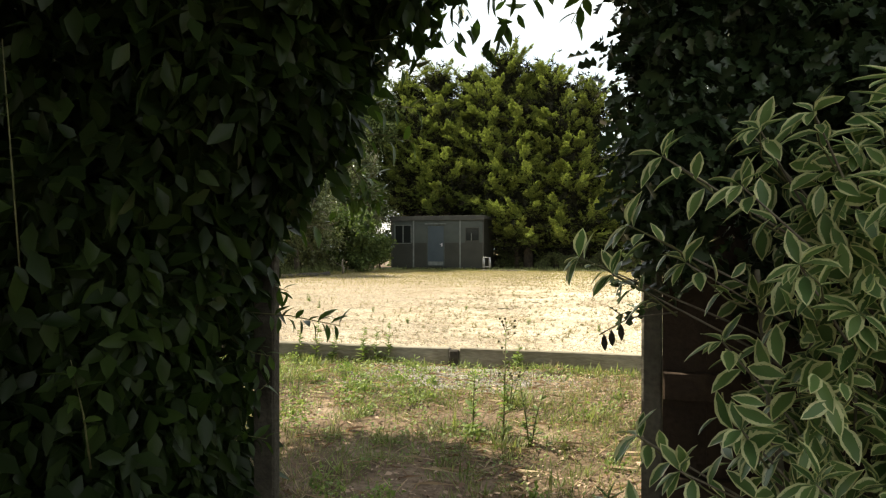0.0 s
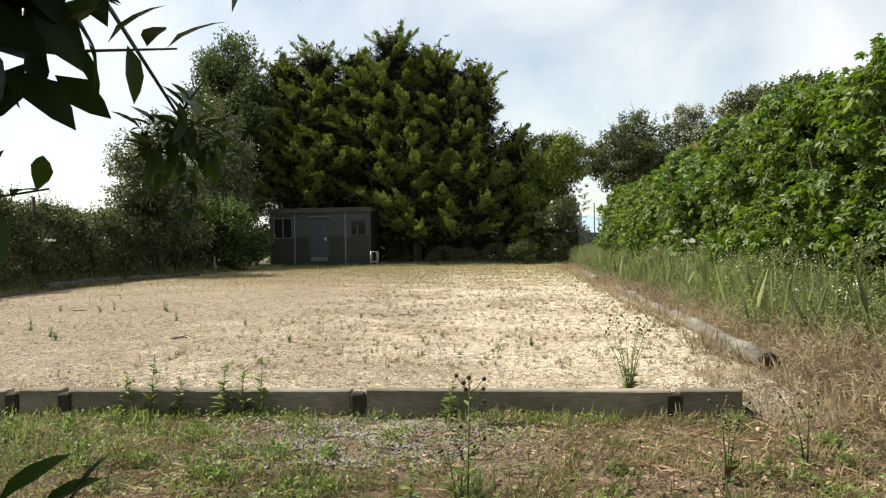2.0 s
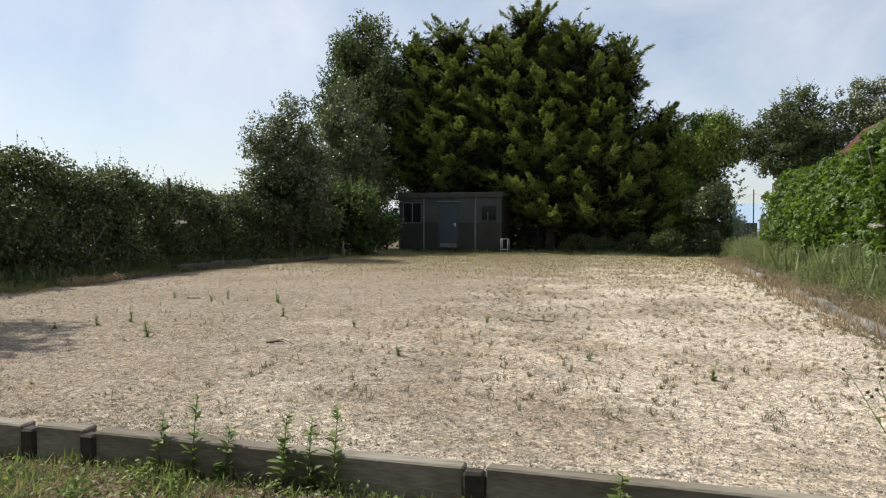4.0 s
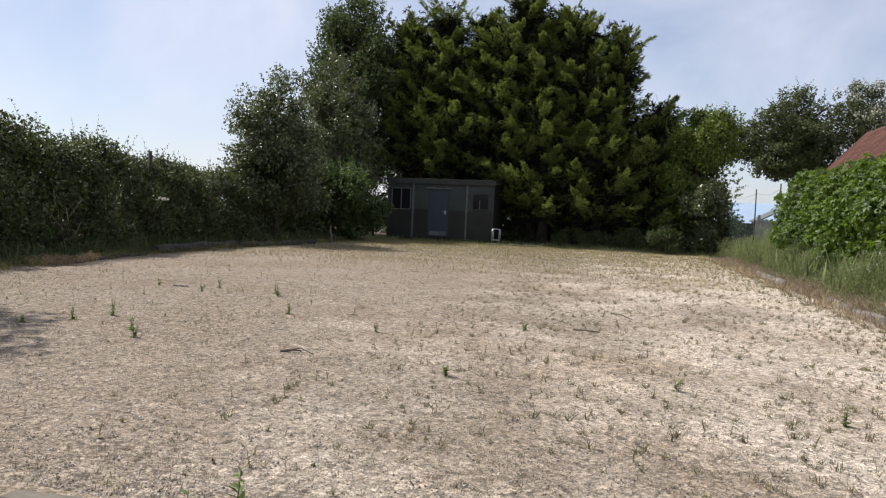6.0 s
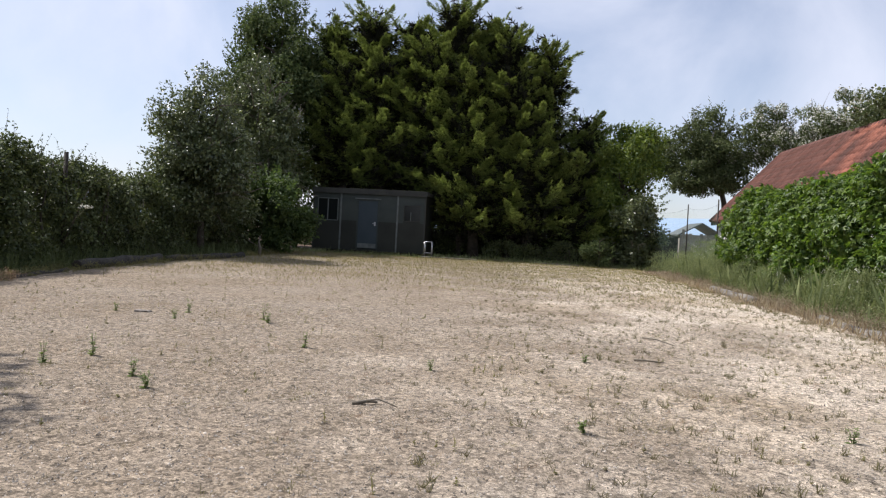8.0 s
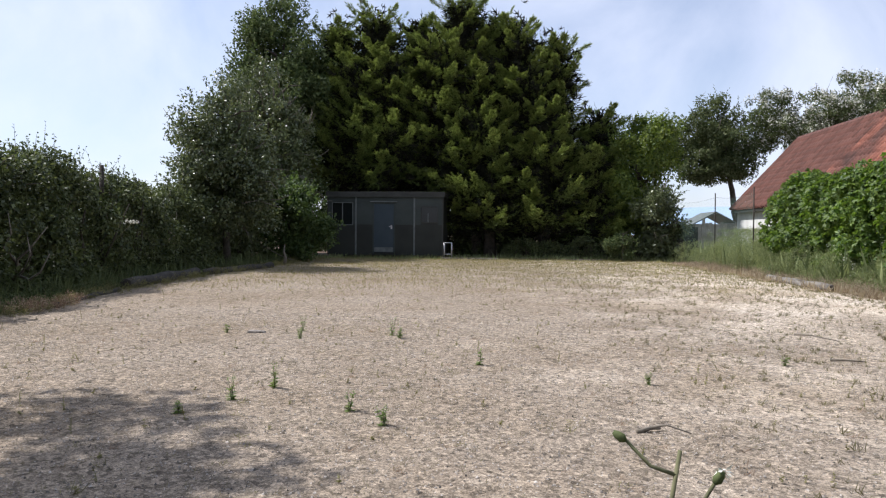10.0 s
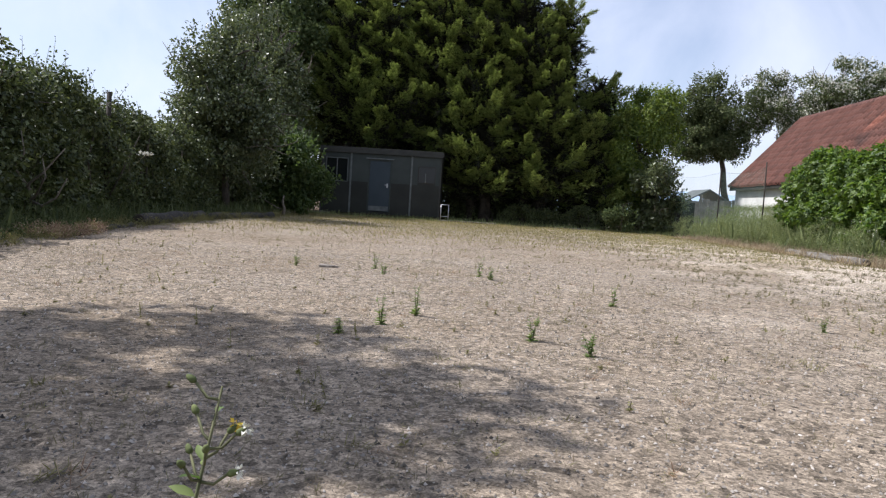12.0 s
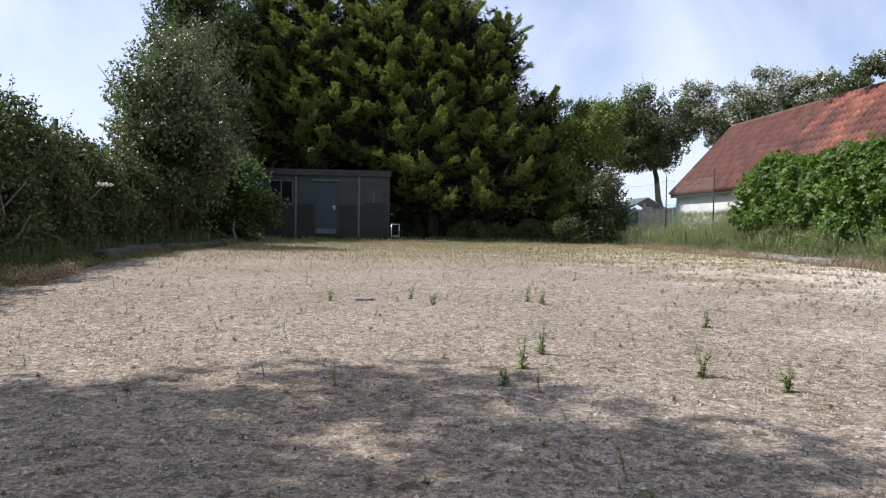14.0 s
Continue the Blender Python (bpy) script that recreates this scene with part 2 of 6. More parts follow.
M_GRAVEL = material("grey_gravel", [(0.15, 0.14, 0.125), (0.30, 0.28, 0.25)], scale=30, bump=0.2, rough=0.9, island=0.4)
M_STONE = material("pebble", [(0.09, 0.075, 0.06), (0.40, 0.36, 0.31)], scale=30, bump=0.2, rough=0.9, island=0.75)
M_DRY = leaf_material("dry_straw", (0.20, 0.16, 0.09), (0.37, 0.30, 0.18), rough=0.85, through=0.2)
M_RED_DRY = leaf_material("reddish_dry_stems", (0.22, 0.13, 0.085), (0.46, 0.36, 0.24), rough=0.8, through=0.2)
M_LITTER = leaf_material("brown_leaf_litter", (0.12, 0.06, 0.04), (0.46, 0.34, 0.25), rough=0.8, through=0.1)
M_GRASS = leaf_material("grass_blades", (0.085, 0.12, 0.034), (0.23, 0.25, 0.095), rough=0.6, through=0.35)
M_WEED = leaf_material("weed_leaves", (0.10, 0.155, 0.045), (0.25, 0.31, 0.10), rough=0.6, through=0.3)
M_COURT_WEED = leaf_material("dull_weed", (0.14, 0.13, 0.05), (0.27, 0.25, 0.10), rough=0.7, through=0.2)
M_FAR_GRASS = leaf_material("yellowed_grass", (0.15, 0.15, 0.05), (0.33, 0.28, 0.12), rough=0.8, through=0.25)
M_FOOT = leaf_material("hedge_foot_growth", (0.045, 0.065, 0.022), (0.165, 0.19, 0.075), rough=0.75, through=0.25)
M_DARK_WEED = leaf_material("dark_weed", (0.10, 0.09, 0.042), (0.22, 0.20, 0.09), rough=0.75, through=0.15)
M_VERGE_DRY = leaf_material("verge_straw", (0.21, 0.15, 0.095), (0.42, 0.36, 0.24), rough=0.8, through=0.25)
M_VERGE = leaf_material("verge_growth", (0.10, 0.135, 0.052), (0.31, 0.34, 0.15), rough=0.75, through=0.3)
M_BUD_GREEN = material("green_bud", [(0.07, 0.09, 0.03), (0.13, 0.15, 0.05)], scale=40, bump=0.2)
M_STALK = material("weed_stalk", [(0.10, 0.11, 0.045), (0.17, 0.16, 0.08)], scale=20, bump=0.2, rough=0.8)
M_BUD = material("dark_bud", [(0.05, 0.05, 0.025), (0.11, 0.10, 0.05)], scale=40, bump=0.2)
M_PETAL = material("yellow_petal", [(0.65, 0.45, 0.03), (0.75, 0.58, 0.10)], scale=30, bump=0.0)
M_UMBEL = material("cream_petal", [(0.65, 0.63, 0.52), (0.78, 0.76, 0.66)], scale=30, bump=0.0)
# yellower young tips; sunlit ends and shaded bases are also in the colour
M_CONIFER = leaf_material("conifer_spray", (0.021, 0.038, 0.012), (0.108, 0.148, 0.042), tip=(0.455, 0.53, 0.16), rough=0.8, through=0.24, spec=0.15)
# near-black inner sprays: the shade inside the crown is painted in
M_CONIFER_SHADE = leaf_material("conifer_inner_shade", (0.010, 0.012, 0.007), (0.028, 0.028, 0.016), rough=0.9, through=0.05, spec=0.1)
M_POPLAR = leaf_material("dark_broad_leaf", (0.032, 0.055, 0.018), (0.14, 0.17, 0.065), rough=0.65, through=0.25, spec=0.2)
M_LAUREL = leaf_material("glossy_grey_green_leaf", (0.042, 0.060, 0.021), (0.175, 0.20, 0.085), rough=0.36, through=0.22, spec=0.55)
M_ELDER = leaf_material("elder_leaf", (0.04, 0.07, 0.02), (0.11, 0.15, 0.045), rough=0.65, through=0.35)
M_HEDGE_L = leaf_material("hedge_leaf", (0.028, 0.041, 0.014), (0.138, 0.16, 0.06), rough=0.5, through=0.25, spec=0.35)
M_CREEPER = leaf_material("creeper_leaf", (0.044, 0.09, 0.018), (0.17, 0.235, 0.05), rough=0.46, through=0.38, spec=0.4)
M_HAWTHORN = leaf_material("hawthorn_leaf", (0.05, 0.07, 0.027), (0.15, 0.17, 0.075), rough=0.65, through=0.3, spec=0.2)
M_LIME = leaf_material("yellow_green_leaf", (0.06, 0.10, 0.022), (0.21, 0.26, 0.05), rough=0.5, through=0.3)
# darker copy of M_NEAR_PIECE, the shade of the hedge put into its colour
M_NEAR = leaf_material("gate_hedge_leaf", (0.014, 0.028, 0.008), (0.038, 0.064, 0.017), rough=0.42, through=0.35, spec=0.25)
M_HOLLY = leaf_material("holly_leaf", (0.02, 0.04, 0.016), (0.04, 0.065, 0.025), rough=0.38, through=0.1, spec=0.4)
M_VARIEG = leaf_material("variegated_leaf", (0.09, 0.165, 0.06), (0.17, 0.26, 0.09), rough=0.32, through=0.3, margin=(0.62, 0.63, 0.35))

m_glass = bpy.data.materials.new("window_glass")
m_glass.use_nodes = True
gb = m_glass.node_tree.nodes["Principled BSDF"]
gb.inputs["Base Color"].default_value = (0.012, 0.014, 0.014, 1)
gb.inputs["Roughness"].default_value = 0.12
gb.inputs["Specular IOR Level"].default_value = 0.35


m_net = bpy.data.materials.new("green_netting")
m_net.use_nodes = True
nb_, nl_ = m_net.node_tree.nodes, m_net.node_tree.links
nb_["Principled BSDF"].inputs["Base Color"].default_value = (0.20, 0.33, 0.27, 1)
nb_["Principled BSDF"].inputs["Roughness"].default_value = 0.7
clear, weave, fray = nb_.new("ShaderNodeBsdfTransparent"), nb_.new("ShaderNodeMixShader"), nb_.new("ShaderNodeTexNoise")
fray.inputs["Scale"].default_value = 3.0
thin = nb_.new("ShaderNodeMapRange")
thin.inputs["To Min"].default_value, thin.inputs["To Max"].default_value = 0.02, 0.11
nl_.new(fray.outputs["Fac"], thin.inputs["Value"])
nl_.new(thin.outputs["Result"], weave.inputs[0])
nl_.new(clear.outputs["BSDF"], weave.inputs[1])
nl_.new(nb_["Principled BSDF"].outputs["BSDF"], weave.inputs[2])
nl_.new(weave.outputs["Shader"], nb_["Material Output"].inputs["Surface"])


# ---- building helpers ----
rng = np.random.default_rng(7)


def mesh_np(name, V, F, UV=None, mat=None, smooth=False):
    """A mesh from arrays: V (n,3), F (m,k), UV per vertex (n,2)."""
    V, F = np.asarray(V, np.float32), np.asarray(F, np.int32)
    me = bpy.data.meshes.new(name)
    me.vertices.add(len(V))
    me.vertices.foreach_set("co", V.ravel())
    me.loops.add(F.size)
    me.loops.foreach_set("vertex_index", F.ravel())
    me.polygons.add(len(F))
    me.polygons.foreach_set("loop_start", np.arange(len(F), dtype=np.int32) * F.shape[1])
    if UV is not None:
        lay = me.uv_layers.new(name="UVMap")
        lay.data.foreach_set("uv", np.asarray(UV, np.float32)[F.ravel()].ravel())
    if smooth:
        me.polygons.foreach_set("use_smooth", np.ones(len(F), bool))
    me.update(calc_edges=True)
    if mat:
        me.materials.append(mat)
    return me


def unit(a):
    return a / np.maximum(np.linalg.norm(a, axis=-1, keepdims=True), 1e-9)


def leaf_template(w=0.28, fold=0.08, droop=0.12):
    V = [(0, 0, 0), (-w * 0.8, 0.28, fold), (0, 0.3, 0), (w * 0.8, 0.28, fold), (-w, 0.55, fold * 0.8 - droop * 0.25), (0, 0.58, -droop * 0.25), (w, 0.55, fold * 0.8 - droop * 0.25),
         (-w * 0.6, 0.8, fold * 0.5 - droop * 0.6), (0, 0.82, -droop * 0.6), (w * 0.6, 0.8, fold * 0.5 - droop * 0.6), (0, 1, -droop)]
    F = [(0, 2, 1), (0, 3, 2), (1, 2, 5), (1, 5, 4), (2, 3, 6), (2, 6, 5), (4, 5, 8), (4, 8, 7), (5, 6, 9), (5, 9, 8), (7, 8, 10), (8, 9, 10)]
    UV = [(0.6, 0), (1, 0.28), (0, 0.3), (1, 0.28), (1, 0.55), (0, 0.58), (1, 0.55), (1, 0.8), (0, 0.82), (1, 0.8), (0.9, 1)]
    return np.array(V, float), np.array(F), np.array(UV, float)


def mid_leaf_template(w=0.24, fold=0.08, droop=0.15):
    V = [(0, 0, 0), (-w, 0.42, fold - droop * 0.2), (0, 0.46, -droop * 0.2), (w, 0.42, fold - droop * 0.2), (-w * 0.62, 0.76, fold * 0.5 - droop * 0.6), (w * 0.62, 0.76, fold * 0.5 - droop * 0.6), (0, 1, -droop)]
    F = [(0, 2, 1), (0, 3, 2), (1, 2, 4), (2, 3, 5), (2, 6, 4), (2, 5, 6)]
    return np.array(V, float), np.array(F), np.array([(0.6, 0), (1, 0.42), (0, 0.46), (1, 0.42), (1, 0.76), (1, 0.76), (0.9, 1)], float)


def small_leaf_template(w=0.3, fold=0.1):
    V = [(0, 0, 0), (-w, 0.5, fold), (0, 1, -0.06), (w, 0.5, fold)]
    return np.array(V, float), np.array([(0, 2, 1), (0, 3, 2)]), np.array([(0, 0), (1, 0.5), (0, 1), (1, 0.5)], float)


def holly_template():
    V = [(0, 0, 0), (-0.3, 0.12, 0.12), (-0.14, 0.3, 0.02), (-0.36, 0.48, 0.14), (-0.16, 0.62, 0.02), (-0.26, 0.82, 0.1), (0, 1, -0.05), (0.26, 0.82, 0.1), (0.16, 0.62, 0.02), (0.36, 0.48, 0.14), (0.14, 0.3, 0.02), (0.3, 0.12, 0.12)]
    F = [(0, 2, 1), (0, 10, 2), (0, 11, 10), (2, 4, 3), (2, 10, 8), (2, 8, 4), (10, 9, 8), (4, 6, 5), (4, 8, 6), (8, 7, 6)]
    return np.array(V, float), np.array(F), np.array([(abs(v[0]) * 2.5, v[1]) for v in V], float)


def palm_template():
    """A leaf of five drooping leaflets on one stalk."""
    V, F, UV = [], [], []
    for ang, ln in ((-105, 0.5), (-50, 0.72), (0, 0.82), (50, 0.72), (105, 0.5)):
        a = radians(ang)
        d, q = np.array((math.sin(a), math.cos(a))), np.array((math.cos(a), -math.sin(a)))
        o = len(V)
        for along, across, z in ((0, 0, -0.03), (0.55, -0.27, 0.03), (1, 0, -0.24), (0.55, 0.27, 0.03)):
            p = np.array((0, 0.15)) + d * along * ln + q * across * ln
            V.append((p[0], p[1], z * ln * 1.2)), UV.append((abs(across) * 2, along))
        F += [(o, o + 2, o + 1), (o, o + 3, o + 2)]
    return np.array(V), np.array(F), np.array(UV)


def spray_template():
    """A flat feathery conifer spray: a drooping axis with narrow fingers."""
    V, F, UV = [], [], []
    for k, (y0, ang, ln) in enumerate([(0.0, 60, 0.42), (0.1, -60, 0.42), (0.3, 42, 0.46), (0.4, -42, 0.44), (0.2, 0, 0.85)]):
        a = radians(ang)
        d = np.array((math.sin(a), math.cos(a)))
        s = np.array((d[1], -d[0])) * 0.075
        p0 = np.array((0, y0))
        for q, t in ((p0 - s, 0.2), (p0 + s, 0.2), (p0 + d * ln, 1.0)):
            V.append((q[0], q[1], -0.2 * q[1] ** 2 - 0.25 * abs(q[0]) ** 1.5 + 0.02 * (k % 3)))
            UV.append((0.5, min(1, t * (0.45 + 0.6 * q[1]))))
        F.append((3 * k, 3 * k + 1, 3 * k + 2))
    return np.array(V), np.array(F), np.array(UV)


PALM, LEAF_MID, LEAF_NARROW, LEAF, SMALL, HOLLY, SPRAY = palm_template(), mid_leaf_template(), leaf_template(0.185, 0.06, 0.22), leaf_template(0.23, 0.08, 0.14), small_leaf_template(), holly_template(), spray_template()
BLADE = (np.array([(-0.02, 0, 0), (0.02, 0, 0), (0.013, 0.55, 0.0), (0, 1, -0.12)]) * (1, 1, 1), np.array([(0, 1, 2), (0, 2, 3)]), np.array([(0, 0), (1, 0), (1, 0.5), (0.5, 1)], float))


def scatter(template, P, D, N, S, W=1.0):
    """Copies of a template at P, along D, with face normal near N, of length S."""
    tv, tf, tu = template
    D = unit(D)
    X = unit(np.cross(D, N))
    Z = np.cross(X, D)
    S = np.broadcast_to(np.asarray(S, float), (len(P),))[:, None, None]
    V = P[:, None, :] + S * (tv[None, :, 0:1] * W * X[:, None, :] + tv[None, :, 1:2] * D[:, None, :] + tv[None, :, 2:3] * Z[:, None, :])
    F = tf[None] + (np.arange(len(P)) * len(tv))[:, None, None]
    return V.reshape(-1, 3), F.reshape(-1, tf.shape[1]), np.tile(tu, (len(P), 1))


def join(*sets):
    V, F, U, o = [], [], [], 0
    for v, f, u in sets:
        V.append(v), F.append(f + o), U.append(u)
        o += len(v)
    return np.concatenate(V), np.concatenate(F), np.concatenate(U)


def tube(points, radii, sides=6):
    """A tapered limb through points."""
    P = np.asarray(points, float)
    T = unit(np.gradient(P, axis=0))
    ref = np.where(np.abs(T[:, 2:3]) > 0.9, (1.0, 0, 0), (0, 0, 1.0))
    A = unit(np.cross(T, ref))
    B = np.cross(T, A)
    ang = np.arange(sides) * 2 * math.pi / sides
    R = np.asarray(radii, float)[:, None, None]
    V = P[:, None, :] + R * (np.cos(ang)[None, :, None] * A[:, None, :] + np.sin(ang)[None, :, None] * B[:, None, :])
    F = []
    for i in range(len(P) - 1):
        for k in range(sides):
            a, b = i * sides + k, i * sides + (k + 1) % sides
            F += [(a, b, b + sides), (a, b + sides, a + sides)]
    n = len(P) * sides
    V = np.concatenate([V.reshape(-1, 3), P[:1], P[-1:]])
    for k in range(sides):
        F += [(n, (k + 1) % sides, k), (n + 1, n - sides + k, n - sides + (k + 1) % sides)]
    return V, np.array(F), np.zeros((len(V), 2))


def thing(name, label, category, loc=(0, 0, 0), group="", kind=""):
    e = new(name)
    e.location = loc
    e.empty_display_size = 0.2
    return tagged(e, label, category, group, kind)


def part_me(name, me, parent=None, label="", loc=(0, 0, 0), rot=(0, 0, 0), kind=""):
    ob = new(name, me)
    ob.location, ob.rotation_euler = loc, rot
    ob.parent = parent
    return tagged(ob, label=label, kind=kind)


def part(name, bm, mat, parent=None, label="", kind="", smooth=False):
    me = bpy.data.meshes.new(name)
    bm.to_mesh(me)
    bm.free()
    me.materials.append(mat)
    if smooth:
        me.polygons.foreach_set("use_smooth", [True] * len(me.polygons))
    return part_me(name, me, parent, label, kind=kind)


def box(x0, y0, z0, x1, y1, z1, bevel=0.006, jitter=0.0):
    bm = bmesh.new()
    bmesh.ops.create_cube(bm, size=1)
    for v in bm.verts:
        v.co = Vector((x0 + (v.co.x + 0.5) * (x1 - x0), y0 + (v.co.y + 0.5) * (y1 - y0), z0 + (v.co.z + 0.5) * (z1 - z0)))
        if jitter:
            v.co += Vector((random.uniform(-1, 1), random.uniform(-1, 1), random.uniform(-1, 1))) * jitter
    if bevel:
        bmesh.ops.bevel(bm, geom=bm.edges[:], offset=bevel, segments=1, affect="EDGES")
    return bm


def ground_z(x, y):
    """Height of the ground: low lawn at the gate, a little higher round the court."""
    t = np.clip((y - 3.4) / 2.9, 0, 1)
    z = 0.01 + 0.13 * t * t * (3 - 2 * t)
    side = np.clip((np.maximum(x - 1.2, -12.6 - x)) / 1.2, 0, 1) * np.clip((y - 6.5) / 2, 0, 1)
    back = np.clip((y - 33.0) / 1.0, 0, 1)
    return z + 0.10 * np.maximum(side, back)


def vnoise(x, y, s, seed=0.0):
    return (np.sin(x * s * 1.7 + 1.3 * np.sin(y * s * 1.1 + seed) + seed) + np.sin(y * s * 2.1 + 1.7 * np.sin(x * s * 0.9 + seed * 2) + 2 * seed)) * 0.5


# ---- ground and court ----
def ground_sheet():
    xs = np.concatenate([[-1800, -700, -250, -90, -40], np.arange(-20, 12.01, 0.2), [18, 30, 60, 140, 350, 900, 1800]])
    ys = np.concatenate([[-900, -300, -80, -25], np.arange(-6, 8, 0.12), np.arange(8, 44, 0.4), [50, 60, 90, 160, 350, 800, 1800]])
    X, Y = np.meshgrid(xs, ys)
    Z = ground_z(X, Y) + 0.012 * vnoise(X, Y, 3.1) + 0.012 * vnoise(X, Y, 7.7, 2)
    Z = np.where((X > -12.3) & (X < 0.95) & (Y > 6.45) & (Y < 32.8), np.minimum(Z, 0.12), Z)
    n, m = X.shape
    V = np.stack([X, Y, Z], -1).reshape(-1, 3)
    i = np.arange(n * m).reshape(n, m)
    F = np.stack([i[:-1, :-1], i[:-1, 1:], i[1:, 1:], i[1:, :-1]], -1).reshape(-1, 4)
    ob = part_me("ground", mesh_np("ground", V, F, mat=M_EARTH, smooth=True))
    return tagged(ob, "rough lawn earth with brown leaf litter", "ground", kind="structure")


def court_left(y):
    return np.interp(y, [6.3, 13, 17.5, 21, 25, 33], [-10.4, -11.3, -12.05, -12.3, -12.2, -12.6])


def court_sheet():
    ys = np.concatenate([np.arange(6.40, 14, 0.12), np.arange(14, 33.3, 0.3)])
    us = np.linspace(0, 1, 110)
    U, Y = np.meshgrid(us, ys)
    left = court_left(Y) - 0.15
    X = left + U * (1.15 - left)
    front = 6.345 + np.where(X > -1.8, 0.022, 0.03) * (X + 1.8)
    Y = Y + np.minimum(front - 6.4, 0) * np.clip(1 - (Y - 6.4) / 0.5, 0, 1)
    Z = 0.2 + 0.012 * vnoise(X, Y, 2.1) + 0.008 * vnoise(X, Y, 8.3, 3) + 0.03 * np.clip(1 - (Y - 6.4) / 0.5, 0, 1) - 0.15 * np.clip(1 - (Y - 6.4) / 0.7, 0, 1) * np.clip((X - 0.45) / 0.25, 0, 1)
    n, m = X.shape
    V = np.stack([X, Y, Z], -1).reshape(-1, 3)
    i = np.arange(n * m).reshape(n, m)
    F = np.stack([i[:-1, :-1], i[:-1, 1:], i[1:, 1:], i[1:, :-1]], -1).reshape(-1, 4)
    ob = part_me("court", mesh_np("court", V, F, mat=M_SAND, smooth=True))
    return tagged(ob, "pale sandy gravel court dotted with dry weeds", "court", kind="structure")


ground_sheet()
court_sheet()


# ---- timber edging in front of the court ----
def board_y(x):
    return 6.30 + 0.022 * (x + 1.8) if x > -1.8 else 6.30 + 0.03 * (x + 1.8)


for x0, x1 in ((0.10, 0.47), (-1.77, 0.06), (-3.66, -1.86), (-4.00, -3.72), (-6.10, -4.08), (-8.2, -6.16), (-10.3, -8.26)):
    ya, yb = board_y(x0), board_y(x1)
    bm = box(0, -0.05, -0.09, x1 - x0, 0.04, 0.095, 0.008, 0.004)
    for v in bm.verts:
        v.co.z += 0.004 * math.sin(9 * v.co.x)
    b = part("timber_board", bm, M_BOARD)
    b.location = (x0, ya, 0.205)
    b.rotation_euler = (0, 0, math.atan2(yb - ya, x1 - x0))
    tagged(b, "weathered grey timber edging board on edge", "board", "edging boards of the court")
for x in (-1.815, 0.08, -3.69, -4.04, -6.13, -8.23):
    bm = box(-0.045, -0.035, -0.18, 0.045, 0.03, 0.085, 0.012, 0.004)
    s = part("stake", bm, M_STAKE)
    s.location = (x, board_y(x) - 0.03, 0.20)
    s.rotation_euler = (0, 0, random.uniform(-0.1, 0.1))
    tagged(s, "dark rotted wooden stake between edging boards", "stake", "stakes of the edging")


def log_thing(a, b, r, label, group, mat=None):
    a, b = np.array(a, float), np.array(b, float)
    n = 9
    pts = np.array([a + (b - a) * k / (n - 1) + (0, 0, 0.012 * math.sin(k * 1.7)) for k in range(n)])
    pts[:, :2] += 0.02 * rng.standard_normal((n, 2))
    rad = r * (1 + 0.08 * rng.standard_normal(n))
    t = thing("edging_log", label, "log", group=group)
    V, F, U = tube(pts, rad, 9)
    part_me("trunk", mesh_np("trunk", V, F, U, mat or M_LOG, True), t)
    d = unit(b - a)
    V, F, U = tube([a - d * 0.012, a - d * 0.004, a + d * 0.02], [r * 0.8, r * 0.9, r * 0.9], 9)
    part_me("sawn_end", mesh_np("sawn_end", V, F, U, M_LOG_END), t, "dark sawn end")
    return t


log_thing((1.02, 7.45, 0.265), (1.15, 11.0, 0.235), 0.09, "pale grey weathered log along the court edge", "edging logs")
log_thing((1.12, 11.1, 0.215), (1.22, 16.4, 0.22), 0.08, "pale grey weathered log in dry grass", "edging logs")
log_thing((1.15, 19.2, 0.25), (1.2, 22.5, 0.25), 0.085, "pale grey weathered log in dry grass", "edging logs")
log_thing((-11.95, 17.4, 0.28), (-12.35, 21.2, 0.27), 0.12, "dark fallen log along the hedge foot", "edging logs", M_LOG_DARK)
log_thing((-12.3, 21.4, 0.25), (-11.9, 25.3, 0.25), 0.10, "dark fallen log along the hedge foot", "edging logs", M_LOG_DARK)
log_thing((-11.3, 14.4, 0.21), (-11.85, 17.0, 0.21), 0.05, "dark thin log along the hedge foot", "edging logs", M_LOG_DARK)


